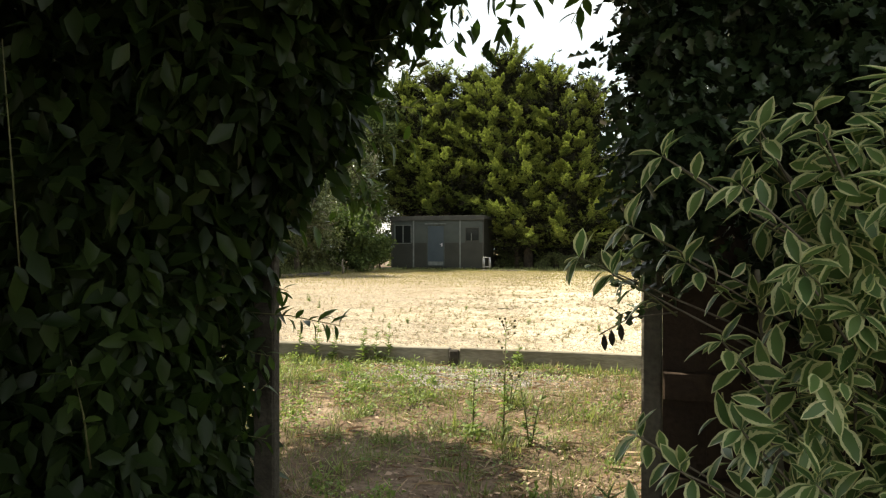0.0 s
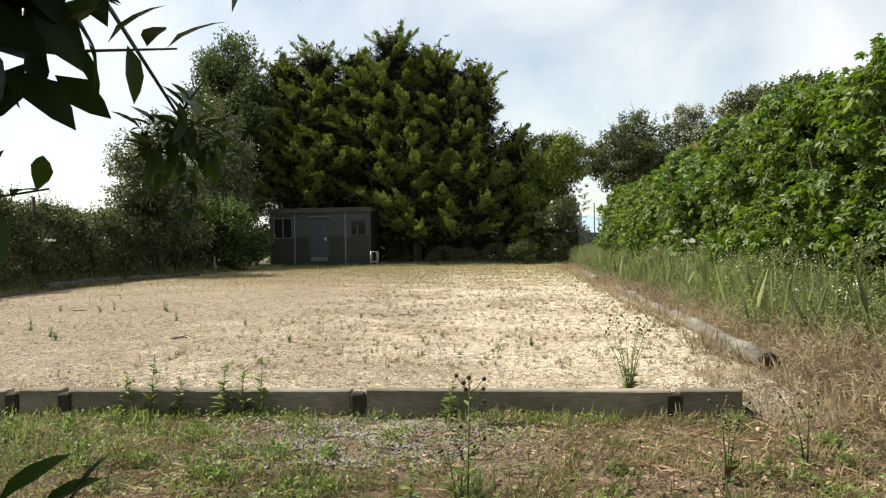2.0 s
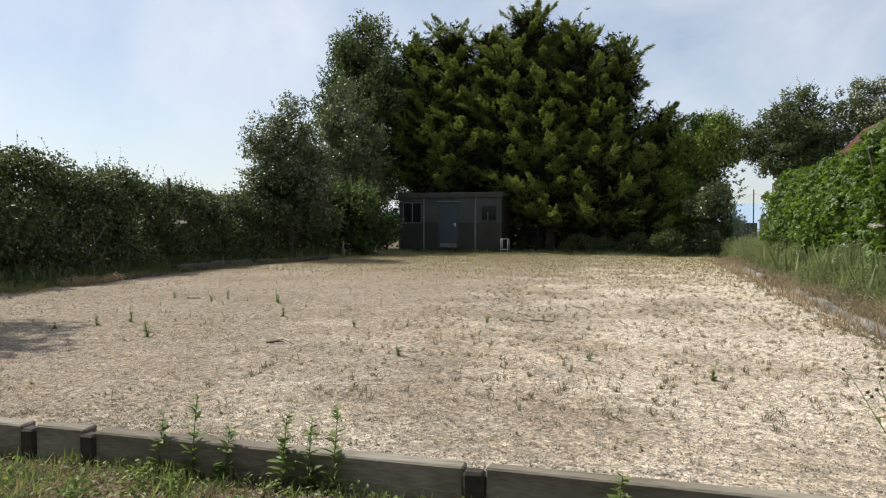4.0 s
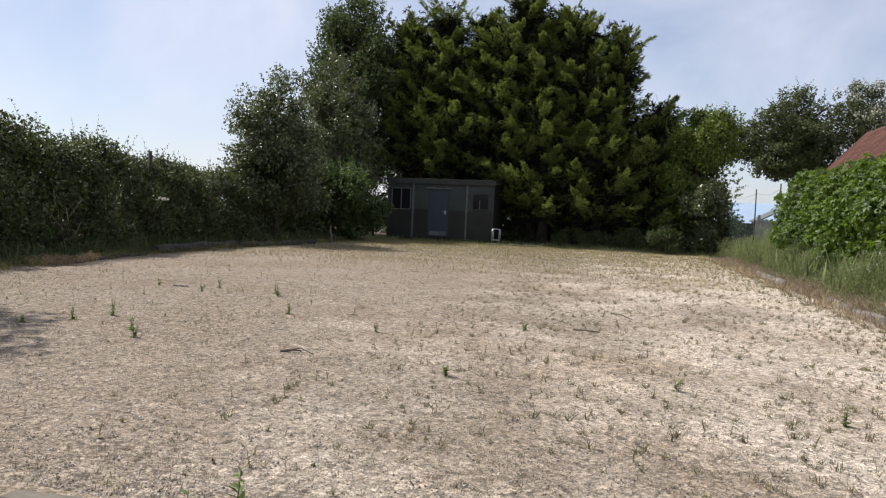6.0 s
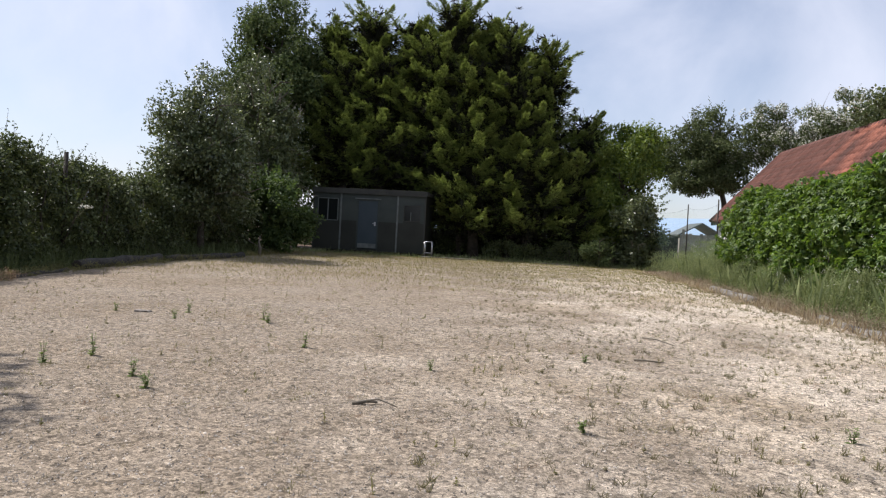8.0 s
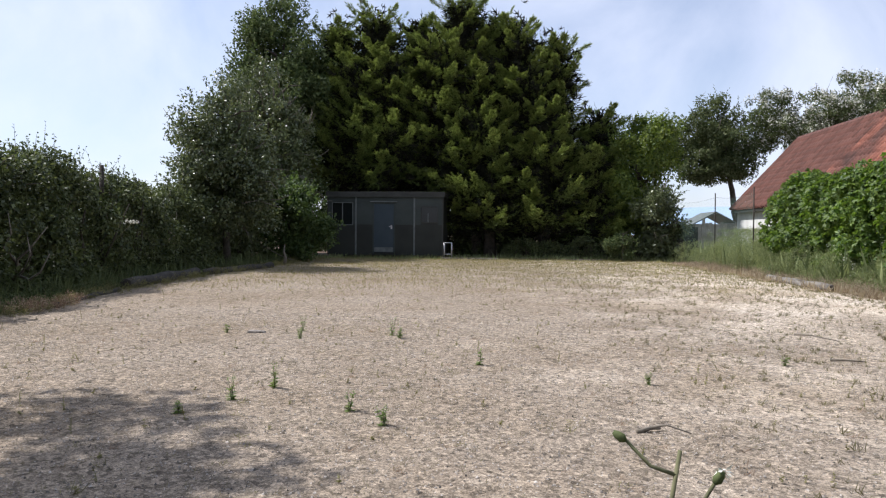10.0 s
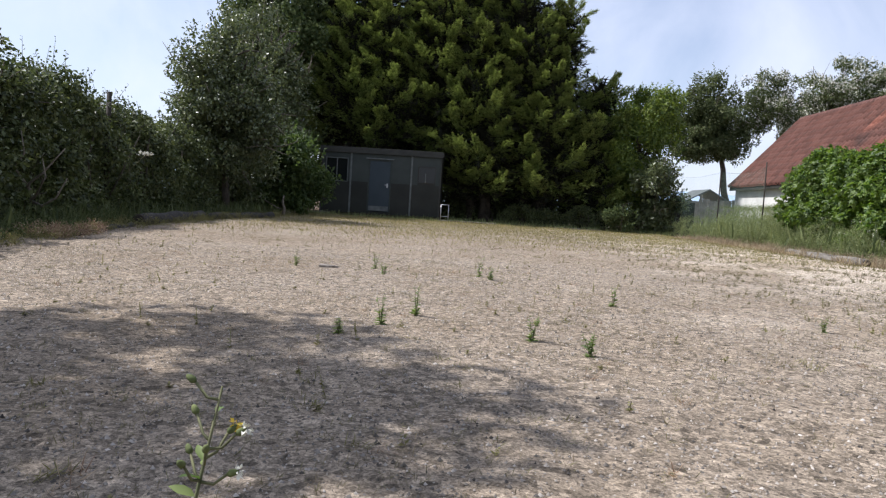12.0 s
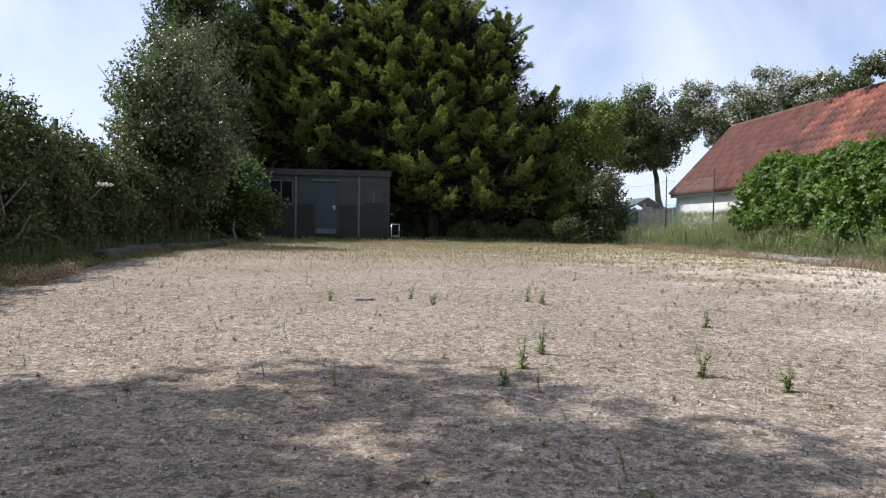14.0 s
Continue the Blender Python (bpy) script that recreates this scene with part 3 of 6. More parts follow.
# ---- cabin ----
def cabin():
    c = thing("cabin", "grey green portable cabin with two-tone panels in shade", "cabin", (0, 0, 0))
    x0, x1, y0, y1, z0, z1 = -12.32, -7.48, 33.7, 36.2, 0.32, 2.88
    split = 1.58
    win = [(-12.14, 1.55, -11.24, 2.50), (-8.42, 1.66, -7.70, 2.34)]
    door = (-10.40, 0.40, -9.50, 2.48)
    # front wall in pieces round the openings, so that each opening goes through
    def wall_piece(a, b, zl, zh, mat):
        part("wall_panel", box(a, y0, zl, b, y0 + 0.06, zh, 0.0), mat, c)
    cols = [(x0, win[0][0]), (win[0][0], win[0][2]), (win[0][2], door[0]), (door[0], door[2]), (door[2], win[1][0]), (win[1][0], win[1][2]), (win[1][2], x1)]
    for k, (a, b) in enumerate(cols):
        if k in (1, 5):
            w = win[0] if k == 1 else win[1]
            wall_piece(a, b, z0, w[1], M_CABIN_LOW)
            wall_piece(a, b, w[3], z1 - 0.1, M_CABIN_UP)
        elif k == 3:
            wall_piece(a, b, door[3], z1 - 0.1, M_CABIN_UP)
            wall_piece(a, b, z0, door[1], M_CABIN_LOW)
        else:
            wall_piece(a, b, z0, split, M_CABIN_LOW)
            wall_piece(a, b, split, z1 - 0.1, M_CABIN_UP)
    part("side_wall", box(x1 - 0.06, y0 + 0.062, z0, x1, y1, z1 - 0.1, 0.0), M_CABIN_LOW, c)
    part("side_wall", box(x0, y0 + 0.062, z0, x0 + 0.06, y1, z1 - 0.1, 0.0), M_CABIN_LOW, c)
    part("back_wall", box(x0 + 0.062, y1 - 0.06, z0, x1 - 0.062, y1, z1 - 0.1, 0.0), M_CABIN_LOW, c)
    part("floor_slab", box(x0 + 0.062, y0 + 0.062, z0, x1 - 0.062, y1 - 0.062, z0 + 0.06, 0.0), M_CABIN_TRIM, c)
    r = part("roof", box(x0 - 0.05, y0 - 0.06, z1 - 0.098, x1 + 0.05, y1 + 0.05, z1 + 0.05, 0.01), M_ROOF_FELT, c, "dark felt roof slab")
    part("fascia", box(x0 - 0.052, y0 - 0.085, z1 - 0.17, x1 + 0.052, y0 - 0.062, z1 + 0.06, 0.004), M_CABIN_TRIM, c, "grey fascia board")
    for x in (-11.12, -8.68):
        part("joint_cover", box(x - 0.035, y0 - 0.03, z0, x + 0.035, y0 - 0.002, z1 - 0.175, 0.006), M_PIPE, c, "pale vertical joint strip")
    for x in (x0 + 0.03, x1 - 0.03):
        part("corner_trim", box(x - 0.032, y0 - 0.014, z0, x + 0.032, y0 - 0.001, z1 - 0.175, 0.003), M_CABIN_TRIM, c)
    # door
    d = part("door", box(door[0] + 0.04, y0 + 0.012, door[1] + 0.03, door[2] - 0.04, y0 + 0.052, door[3] - 0.04, 0.004), M_DOOR, c, "blue grey flush door")
    fx = ((door[0] - 0.02, door[1], door[0] + 0.038, door[3]), (door[2] - 0.038, door[1], door[2] + 0.02, door[3]), (door[0] + 0.04, door[3] - 0.038, door[2] - 0.04, door[3]))
    for a, b, e, f in fx:
        part("door_frame", box(a, y0 - 0.012, b, e, y0 + 0.03, f, 0.003), M_CABIN_UP, c)
    part("drip_bar", box(door[0] - 0.12, y0 - 0.05, door[3] + 0.03, door[2] + 0.1, y0 - 0.002, door[3] + 0.075, 0.004), M_PIPE, c, "pale drip bar over the door")
    part("kick_plate", box(door[0] + 0.06, y0 + 0.004, door[1] + 0.05, door[2] - 0.06, y0 + 0.0115, door[1] + 0.24, 0.001), M_PIPE, d, "scuffed pale kick plate")
    bm = box(door[2] - 0.16, y0 - 0.025, 1.40, door[2] - 0.10, y0 + 0.0115, 1.56, 0.006)
    part("handle_plate", bm, M_STEEL, d, "bright metal handle plate")
    part("lever", box(door[2] - 0.23, y0 - 0.05, 1.49, door[2] - 0.11, y0 - 0.028, 1.515, 0.006), M_STEEL, d, "bright metal lever")
    # windows
    for k, (a, b, e, f) in enumerate(win):
        w = part("window", box(a + 0.03, y0 + 0.03, b + 0.03, e - 0.03, y0 + 0.036, f - 0.03, 0.0), m_glass, c, "dark window pane")
        mat = M_PIPE if k == 0 else M_CABIN_TRIM
        for q in ((a, b, e, b + 0.03), (a, f - 0.03, e, f), (a, b + 0.032, a + 0.03, f - 0.032), (e - 0.03, b + 0.032, e, f - 0.032)):
            part("window_frame", box(q[0], y0 - 0.012, q[1], q[2], y0 + 0.05, q[3], 0.003), mat, w)
        mid = (a + e) / 2 + (0.0 if k == 0 else -0.05)
        part("mullion", box(mid - 0.018, y0 - 0.008, b + 0.032, mid + 0.018, y0 + 0.028, (f - 0.032) if k == 0 else b + 0.4, 0.003), M_PIPE, w)
    # curtain-dark room behind is closed by the walls; skids below
    for x in (x0 + 0.5, -9.9, x1 - 0.5):
        part("skid", box(x - 0.1, y0 + 0.1, 0.16, x + 0.1, y1 - 0.1, z0 - 0.002, 0.01), M_STAKE, c)
    return c


cabin()


def step_frame():
    s = thing("step_stool", "bare metal step frame beside the cabin", "step stool")
    z = 0.24
    xs, ys, h = (-7.40, -7.10), (33.2, 33.5), 0.62
    for x in xs:
        for y in ys:
            V, F, U = tube([(x, y, z - 0.02), (x, y, z + h * 0.5), (x, y, z + h)], [0.014] * 3, 8)
            part_me("leg", mesh_np("leg", V, F, U, M_STEEL, True), s)
    for zz in (z + h, z + 0.16):
        for a, b in (((xs[0], ys[0]), (xs[1], ys[0])), ((xs[0], ys[1]), (xs[1], ys[1])), ((xs[0], ys[0]), (xs[0], ys[1])), ((xs[1], ys[0]), (xs[1], ys[1]))):
            V, F, U = tube([(*a, zz), ((a[0] + b[0]) / 2, (a[1] + b[1]) / 2, zz), (*b, zz)], [0.013] * 3, 8)
            part_me("rail", mesh_np("rail", V, F, U, M_STEEL, True), s)


step_frame()
for x0, x1, y in ((-7.5, -5.2, 33.0), (-2.9, -1.1, 33.2)):
    p = part("plank", box(x0, y, 0.2, x1, y + 0.16, 0.26, 0.008, 0.004), M_LOG)
    tagged(p, "pale grey plank lying on the grass", "plank", "planks by the cabin")


# ---- foliage builders ----
def clumps(C, R, per, template, size, out_bias=0.6, droop=0.3, shell=0.55, W=1.0):
    """Leaves in clumps at C of radius R: they stand outward and hang a little."""
    C = np.repeat(C, per, 0)
    R = np.repeat(np.broadcast_to(R, (len(C) // per,)), per)
    d = unit(rng.standard_normal((len(C), 3)))
    rad = R * (shell + (1 - shell) * rng.random(len(C)))
    P = C + d * rad[:, None]
    D = unit(d * out_bias + rng.standard_normal((len(C), 3)) * 0.7 + np.array((0, 0, -droop)))
    N = unit(d * 0.7 + np.array((0, 0, 0.6)) + 0.5 * rng.standard_normal((len(C), 3)))
    S = size * (0.65 + 0.7 * rng.random(len(C)))
    return scatter(template, P, D, N, S, W)


def trunk_limbs(base, height, r0, limbs, spread, lean=(0, 0), start=0.35):
    b = np.array(base, float)
    n = 7
    pts = np.array([b + (lean[0] * k / n + 0.06 * height / 8 * rng.standard_normal(), lean[1] * k / n + 0.06 * height / 8 * rng.standard_normal(), height * k / (n - 1)) for k in range(n)])
    pts[0] = b - (0, 0, 0.1)
    sets = [tube(pts, np.linspace(r0, r0 * 0.2, n), 8)]
    ends = []
    for k in range(limbs):
        f = start + (0.95 - start) * (k + 0.5) / limbs
        p0 = b + (pts[-1] - b) * f
        a = k * 2.4 + rng.random()
        ln = spread * (0.6 + 0.5 * rng.random())
        e = p0 + np.array((math.cos(a) * ln, math.sin(a) * ln, ln * (0.3 + 0.6 * rng.random())))
        mid = (p0 + e) / 2 + (0, 0, 0.1 * ln) + 0.08 * ln * rng.standard_normal(3)
        sets.append(tube([p0, mid, e], [r0 * 0.45 * (1 - f * 0.5), r0 * 0.25, r0 * 0.08], 5))
        ends.append(e)
    return join(*sets), np.array(ends)


def conifer(x, y, h, r, label, plumes=60, foot=1.6, size=0.225):
    """Trunk, long limbs and a crown of separate ascending plumes, each made of feathered fingers."""
    t = thing("conifer_tree", label, "tree", group="conifers behind the cabin")
    z0 = float(ground_z(np.array(x), np.array(y)))
    V, F, U = tube([(x, y, z0 - 0.1), (x, y, h * 0.5), (x, y, h * 0.97)], [0.28, 0.16, 0.03], 8)
    part_me("trunk", mesh_np("trunk", V, F, U, M_BARK, True), t)
    up = np.array((0, 0, 1.0))
    Ps, Ds, Ns, Ss, limbs, inner = [], [], [], [], [], []
    for k in range(plumes):
        f = ((k + rng.random()) / plumes) ** 0.9
        az = k * 2.39996 + rng.uniform(-0.5, 0.5)
        out = np.array((math.cos(az), math.sin(az), 0))
        side = np.array((-out[1], out[0], 0))
        reach = r * (1.04 - f) ** 0.62 * rng.uniform(0.66, 1.12) + 0.15
        zt = foot + (h - foot - 0.7) * f
        ln = rng.uniform(1.7, 2.9) * (1.12 - 0.5 * f)
        tilt = 0.04 + 0.55 * f + rng.normal(0, 0.15)
        base = np.array((x, y, zt - 0.18 * reach)) + out * max(reach - 0.75 * ln * math.cos(tilt), 0.05)
        sag = 0.34 * (1 - f) * ln
        limbs.append(tube([(x, y, zt - 0.45 * reach), base, base + (out * math.cos(tilt) + up * math.sin(tilt)) * ln * 0.6], [0.045, 0.03, 0.008], 4))
        fingers = 17 if out[1] < 0.4 else 7
        for q in range(fingers):
            u0 = (q + rng.random()) / fingers
            sgn = 1 if q % 2 else -1
            # the axis of the plume sags a little and lifts its tip
            def axis(w):
                return base + (out * math.cos(tilt) + up * math.sin(tilt)) * (ln * w) + up * sag * (w * w - 0.75 * w)
            a = axis(u0)
            ahead = unit(axis(min(1.0, u0 + 0.1)) - axis(u0 - 0.1))
            d = unit(ahead * 0.9 + side * sgn * (0.85 - 0.65 * u0) * rng.uniform(0.4, 1.2) + up * rng.normal(0.12, 0.22))
            fl = ln * (0.42 * (1 - u0) + 0.14) * rng.uniform(0.6, 1.3)
            m = 16
            w = rng.random(m) ** 0.8
            across = unit(np.cross(d, up))
            v = rng.uniform(-1, 1, m)
            Ps.append(a + d * (w * fl)[:, None] + across * (v * 0.10 * (1.1 - w))[:, None] + up * (rng.normal(0, 0.035, m) - 0.05 * np.abs(v))[:, None])
            Ds.append(d * 1.0 + across * (v * 0.55)[:, None] + up * rng.normal(0.12, 0.2, m)[:, None])
            Ns.append(up + across * (v * 0.4)[:, None] + rng.normal(0, 0.25, (m, 3)))
            Ss.append(size * rng.uniform(0.6, 1.1, m) * (1.1 - 0.35 * w))
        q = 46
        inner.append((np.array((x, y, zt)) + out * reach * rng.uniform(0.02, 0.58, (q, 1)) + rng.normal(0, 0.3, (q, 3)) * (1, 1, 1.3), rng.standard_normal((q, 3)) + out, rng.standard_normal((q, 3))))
    m = 40
    tz = rng.random(m)
    Ps.append(np.array((x, y, h - 1.3)) + np.stack([rng.normal(0, 0.16, m) * (1 - tz), rng.normal(0, 0.16, m) * (1 - tz), tz * 1.2], -1))
    Ds.append(np.stack([rng.normal(0, 0.6, m), rng.normal(0, 0.6, m), np.full(m, 0.7)], -1)), Ns.append(rng.standard_normal((m, 3))), Ss.append(np.full(m, size * 0.7))
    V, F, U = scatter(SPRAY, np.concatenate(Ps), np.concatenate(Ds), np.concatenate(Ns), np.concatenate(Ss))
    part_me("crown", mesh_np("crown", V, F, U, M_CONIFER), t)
    # dark sprays round the trunk stand in for shaded gaps between plumes
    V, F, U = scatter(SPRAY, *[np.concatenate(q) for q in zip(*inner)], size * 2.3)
    part_me("inner_foliage", mesh_np("inner_foliage", V, F, U, M_CONIFER_SHADE), t, "inner foliage painted dark for the shade inside the crown", kind="stuff")
    V, F, U = join(*limbs)
    part_me("inner_wood", mesh_np("inner_wood", V, F, U, M_BARK), t, kind="stuff")
    return t


CONIFERS = [(-13.0, 38.4, 11.4, 2.7), (-11.0, 37.9, 11.7, 2.6), (-9.0, 38.3, 11.5, 2.5), (-7.0, 37.4, 12.2, 2.8), (-5.6, 38.6, 11.7, 2.6), (-4.4, 37.2, 11.1, 2.7), (-2.7, 37.6, 10.4, 2.5), (-0.7, 37.6, 7.0, 1.9), (-1.2, 36.2, 5.2, 1.7), (-3.2, 36.0, 6.9, 2.3), (-5.6, 35.9, 6.3, 2.2), (-10.2, 36.9, 9.6, 2.5), (-8.0, 36.9, 10.2, 2.5), (-6.2, 36.5, 9.2, 2.4), (-3.9, 36.3, 9.0, 2.3), (-11.9, 37.0, 9.0, 2.3)]
for x, y, h, r in CONIFERS:
    conifer(x, y, h, r, "tall dense green conifer with feathery sunlit sprays" if h > 9 else "lower green conifer with drooping feathery sprays", plumes=int(6.6 * h), foot=3.5 if x < -7.6 else 2.3 if x < -6.6 else 1.55 if h > 6 else 1.0)


def broadleaf(name, base, height, crown_c, crown_r, mat, label, n_clumps, per, size, template=SMALL, clump_r=0.5, blossom=0, trunk_r=0.18, spread=1.5, limbs=14, category="tree", start=0.35, layers=0, twigs=0):
    """A tree or shrub: trunk with limbs and a crown of clumps within an ellipsoid, uneven outside or in flat layers."""
    t = thing(name, label, category)
    (V, F, U), ends = trunk_limbs(base, height * 0.85, trunk_r, limbs, spread, (crown_c[0] - base[0], crown_c[1] - base[1]), start)
    part_me("trunk", mesh_np("trunk", V, F, U, M_BARK, True), t)
    nb = layers or max(10, n_clumps // 9)
    bough = unit(rng.standard_normal((nb, 3)))
    ph = rng.uniform(0, 6.28, 6)
    lump = 0.86 + 0.10 * np.sin(4.1 * bough[:, 0] + 3 * bough[:, 2] + ph[0]) + 0.09 * np.sin(5.3 * bough[:, 2] - 2.5 * bough[:, 0] + ph[1])
    mid = bough * (lump * ((0.1 + 0.82 * rng.random(nb) ** 0.7) if layers else (0.42 + 0.5 * rng.random(nb) ** 0.6)))[:, None]
    pick = rng.integers(0, nb, n_clumps)
    d = unit(rng.standard_normal((n_clumps, 3)))
    size_b = (0.75 + 0.5 * rng.random((nb, 1)))[pick]
    pad = np.array((0.30, 0.34, 0.13)) * np.array(crown_r) if layers else np.minimum(np.array(crown_r) * 0.34, clump_r * 1.7) * (1, 1, 0.75)
    C = np.array(crown_c) + mid[pick] * np.array(crown_r) + d * rng.random((n_clumps, 1)) ** 0.5 * size_b * pad
    C[:, 2] = np.maximum(C[:, 2], base[2] + 0.25)
    V, F, U = clumps(C, clump_r * (0.6 + 0.7 * rng.random(n_clumps)), per, template, size)
    # loose shoots that stand out of the crown
    ns, k = n_clumps // 4, 14
    d = unit(rng.standard_normal((ns, 3)) + (0, -0.2, 0.35))
    P = np.array(crown_c) + d * 0.86 * np.array(crown_r)
    if layers:
        P = C[rng.integers(0, n_clumps, ns)]
    P[:, 2] = np.maximum(P[:, 2], base[2] + 0.3)
    ax = unit(d + (0, 0, 0.7) + 0.3 * rng.standard_normal((ns, 3)))
    ln = clump_r * rng.uniform(0.4, 1.3, ns) * (2.4 if layers else 1.0)
    u = np.tile(np.linspace(0, 1, k), ns)
    P, ax = np.repeat(P, k, 0) + np.repeat(ax * ln[:, None], k, 0) * u[:, None], np.repeat(ax, k, 0)
    shoots = scatter(template, P, ax * 0.6 + rng.standard_normal((ns * k, 3)) * 0.8, rng.standard_normal((ns * k, 3)) + (0, 0, 0.8), size * (1.15 - 0.5 * u))
    V, F, U = join((V, F, U), shoots)
    part_me("crown", mesh_np("crown", V, F, U, mat), t)
    if twigs:
        sets = []
        for k in range(twigs):
            a = C[rng.integers(0, n_clumps)]
            way = unit(a - np.array(crown_c) + (0, -0.3, 0.6)) + rng.normal(0, 0.3, 3)
            e = a + way * rng.uniform(0.5, 1.1) * clump_r * 2.0
            sets.append(tube([a - way * clump_r, (a + e) / 2 + rng.normal(0, 0.10, 3), e], [0.022, 0.015, 0.006], 4))
        V, F, U = join(*sets)
        part_me("twigs", mesh_np("twigs", V, F, U, M_TWIG, True), t, "pale bare twigs", kind="stuff")
    if blossom:
        pick = C[rng.random(n_clumps) < blossom]
        V, F, U = clumps(pick + (0, 0, clump_r * 0.55), clump_r * 0.9, 46, SMALL, size * 0.55, shell=0.6, W=1.7)
        part_me("blossom", mesh_np("blossom", V, F, U, M_UMBEL), t, "cream white blossom")
    return t


broadleaf("broadleaf_tree", (-15.2, 37.0, 0.2), 11.5, (-15.4, 37.0, 6.9), (2.9, 2.6, 5.9), M_POPLAR, "tall dark broadleaf tree with loose upright crown", 620, 100, 0.15, clump_r=0.5, trunk_r=0.25)
broadleaf("broadleaf_tree", (-13.6, 32.6, 0.2), 8.0, (-14.4, 32.6, 4.5), (2.0, 2.0, 3.9), M_LAUREL, "grey green broadleaf tree with twiggy crown", 330, 80, 0.12, clump_r=0.4, trunk_r=0.16, spread=1.3, twigs=120)
broadleaf("laurel_bush", (-13.1, 25.0, 0.2), 5.4, (-13.3, 25.0, 2.95), (1.6, 1.8, 2.95), M_LAUREL, "tall glossy grey green evergreen bush", 520, 100, 0.095, clump_r=0.34, trunk_r=0.12, category="bush", spread=0.9, twigs=50)
broadleaf("elder_bush", (-12.7, 29.6, 0.2), 2.8, (-12.7, 29.6, 1.7), (1.5, 1.5, 1.65), M_ELDER, "rounded mid green elder bush", 230, 76, 0.13, clump_r=0.36, trunk_r=0.08, category="bush", spread=0.7)
broadleaf("elder_bush", (-14.0, 28.2, 0.2), 3.4, (-14.0, 28.2, 1.9), (1.4, 1.5, 2.0), M_LAUREL, "grey green bush between hedge and elder", 210, 70, 0.11, clump_r=0.36, trunk_r=0.08, category="bush", spread=0.7, twigs=30)
# added bush keeps bright background out of the gap left of the cabin
broadleaf("elder_bush", (-13.3, 34.6, 0.2), 3.6, (-13.3, 34.6, 2.1), (1.4, 0.9, 2.2), M_POPLAR, "dark bush added to close a bright gap beside the cabin", 120, 60, 0.13, clump_r=0.42, trunk_r=0.06, category="bush", spread=0.5)
broadleaf("yellow_green_tree", (0.8, 36.0, 0.2), 6.0, (0.85, 36.0, 3.7), (2.05, 1.5, 3.0), M_LIME, "yellow green bushy tree beside the conifers", 520, 80, 0.12, clump_r=0.38, spread=0.9)
broadleaf("grey_shrub", (-0.35, 32.9, 0.2), 1.3, (-0.35, 32.9, 0.7), (0.62, 0.5, 0.6), M_POPLAR, "low grey green shrub beside the long grass", 90, 60, 0.07, clump_r=0.2, trunk_r=0.04, category="shrub", spread=0.3)
broadleaf("grey_shrub", (1.3, 34.4, 0.2), 3.2, (1.25, 34.4, 1.75), (1.15, 1.0, 1.65), M_LAUREL, "grey green shrub in front of the conifers", 170, 70, 0.12, clump_r=0.32, trunk_r=0.07, category="shrub", spread=0.8, twigs=30)
broadleaf("thorn_tree", (8.2, 44.0, 0.2), 8.2, (6.3, 44.0, 6.2), (3.7, 2.5, 3.6), M_HAWTHORN, "dark spreading tree with bare trunk", 600, 70, 0.13, clump_r=0.33, trunk_r=0.24, spread=1.4, start=0.6, layers=46, twigs=70)
broadleaf("hawthorn_tree", (11.8, 43.5, 0.2), 8.0, (11.0, 43.5, 6.9), (3.9, 2.6, 3.2), M_HAWTHORN, "hawthorn tree covered in white blossom", 580, 64, 0.12, clump_r=0.32, layers=44, blossom=0.8, trunk_r=0.25, spread=1.4, start=0.6, twigs=60)
broadleaf("hawthorn_tree", (15.0, 43.0, 0.2), 8.6, (15.4, 43.0, 7.7), (4.2, 2.6, 3.1), M_HAWTHORN, "hawthorn tree covered in white blossom", 580, 64, 0.12, clump_r=0.32, layers=44, blossom=0.8, trunk_r=0.25, spread=1.4, start=0.6, twigs=60)
broadleaf("hawthorn_tree", (10.2, 26.5, 0.2), 6.0, (8.0, 26.5, 5.4), (1.5, 4.6, 0.85), M_HAWTHORN, "hawthorn branches hanging over the barn ridge", 240, 80, 0.12, clump_r=0.32, blossom=0.15, trunk_r=0.2, spread=1.0, start=0.8)
broadleaf("broadleaf_tree", (-13.4, 8.6, 0.2), 8.2, (-13.05, 8.95, 5.8), (2.5, 2.1, 2.4), M_POPLAR, "broadleaf tree standing in the side hedge", 120, 66, 0.17, clump_r=0.4, trunk_r=0.2, layers=13)


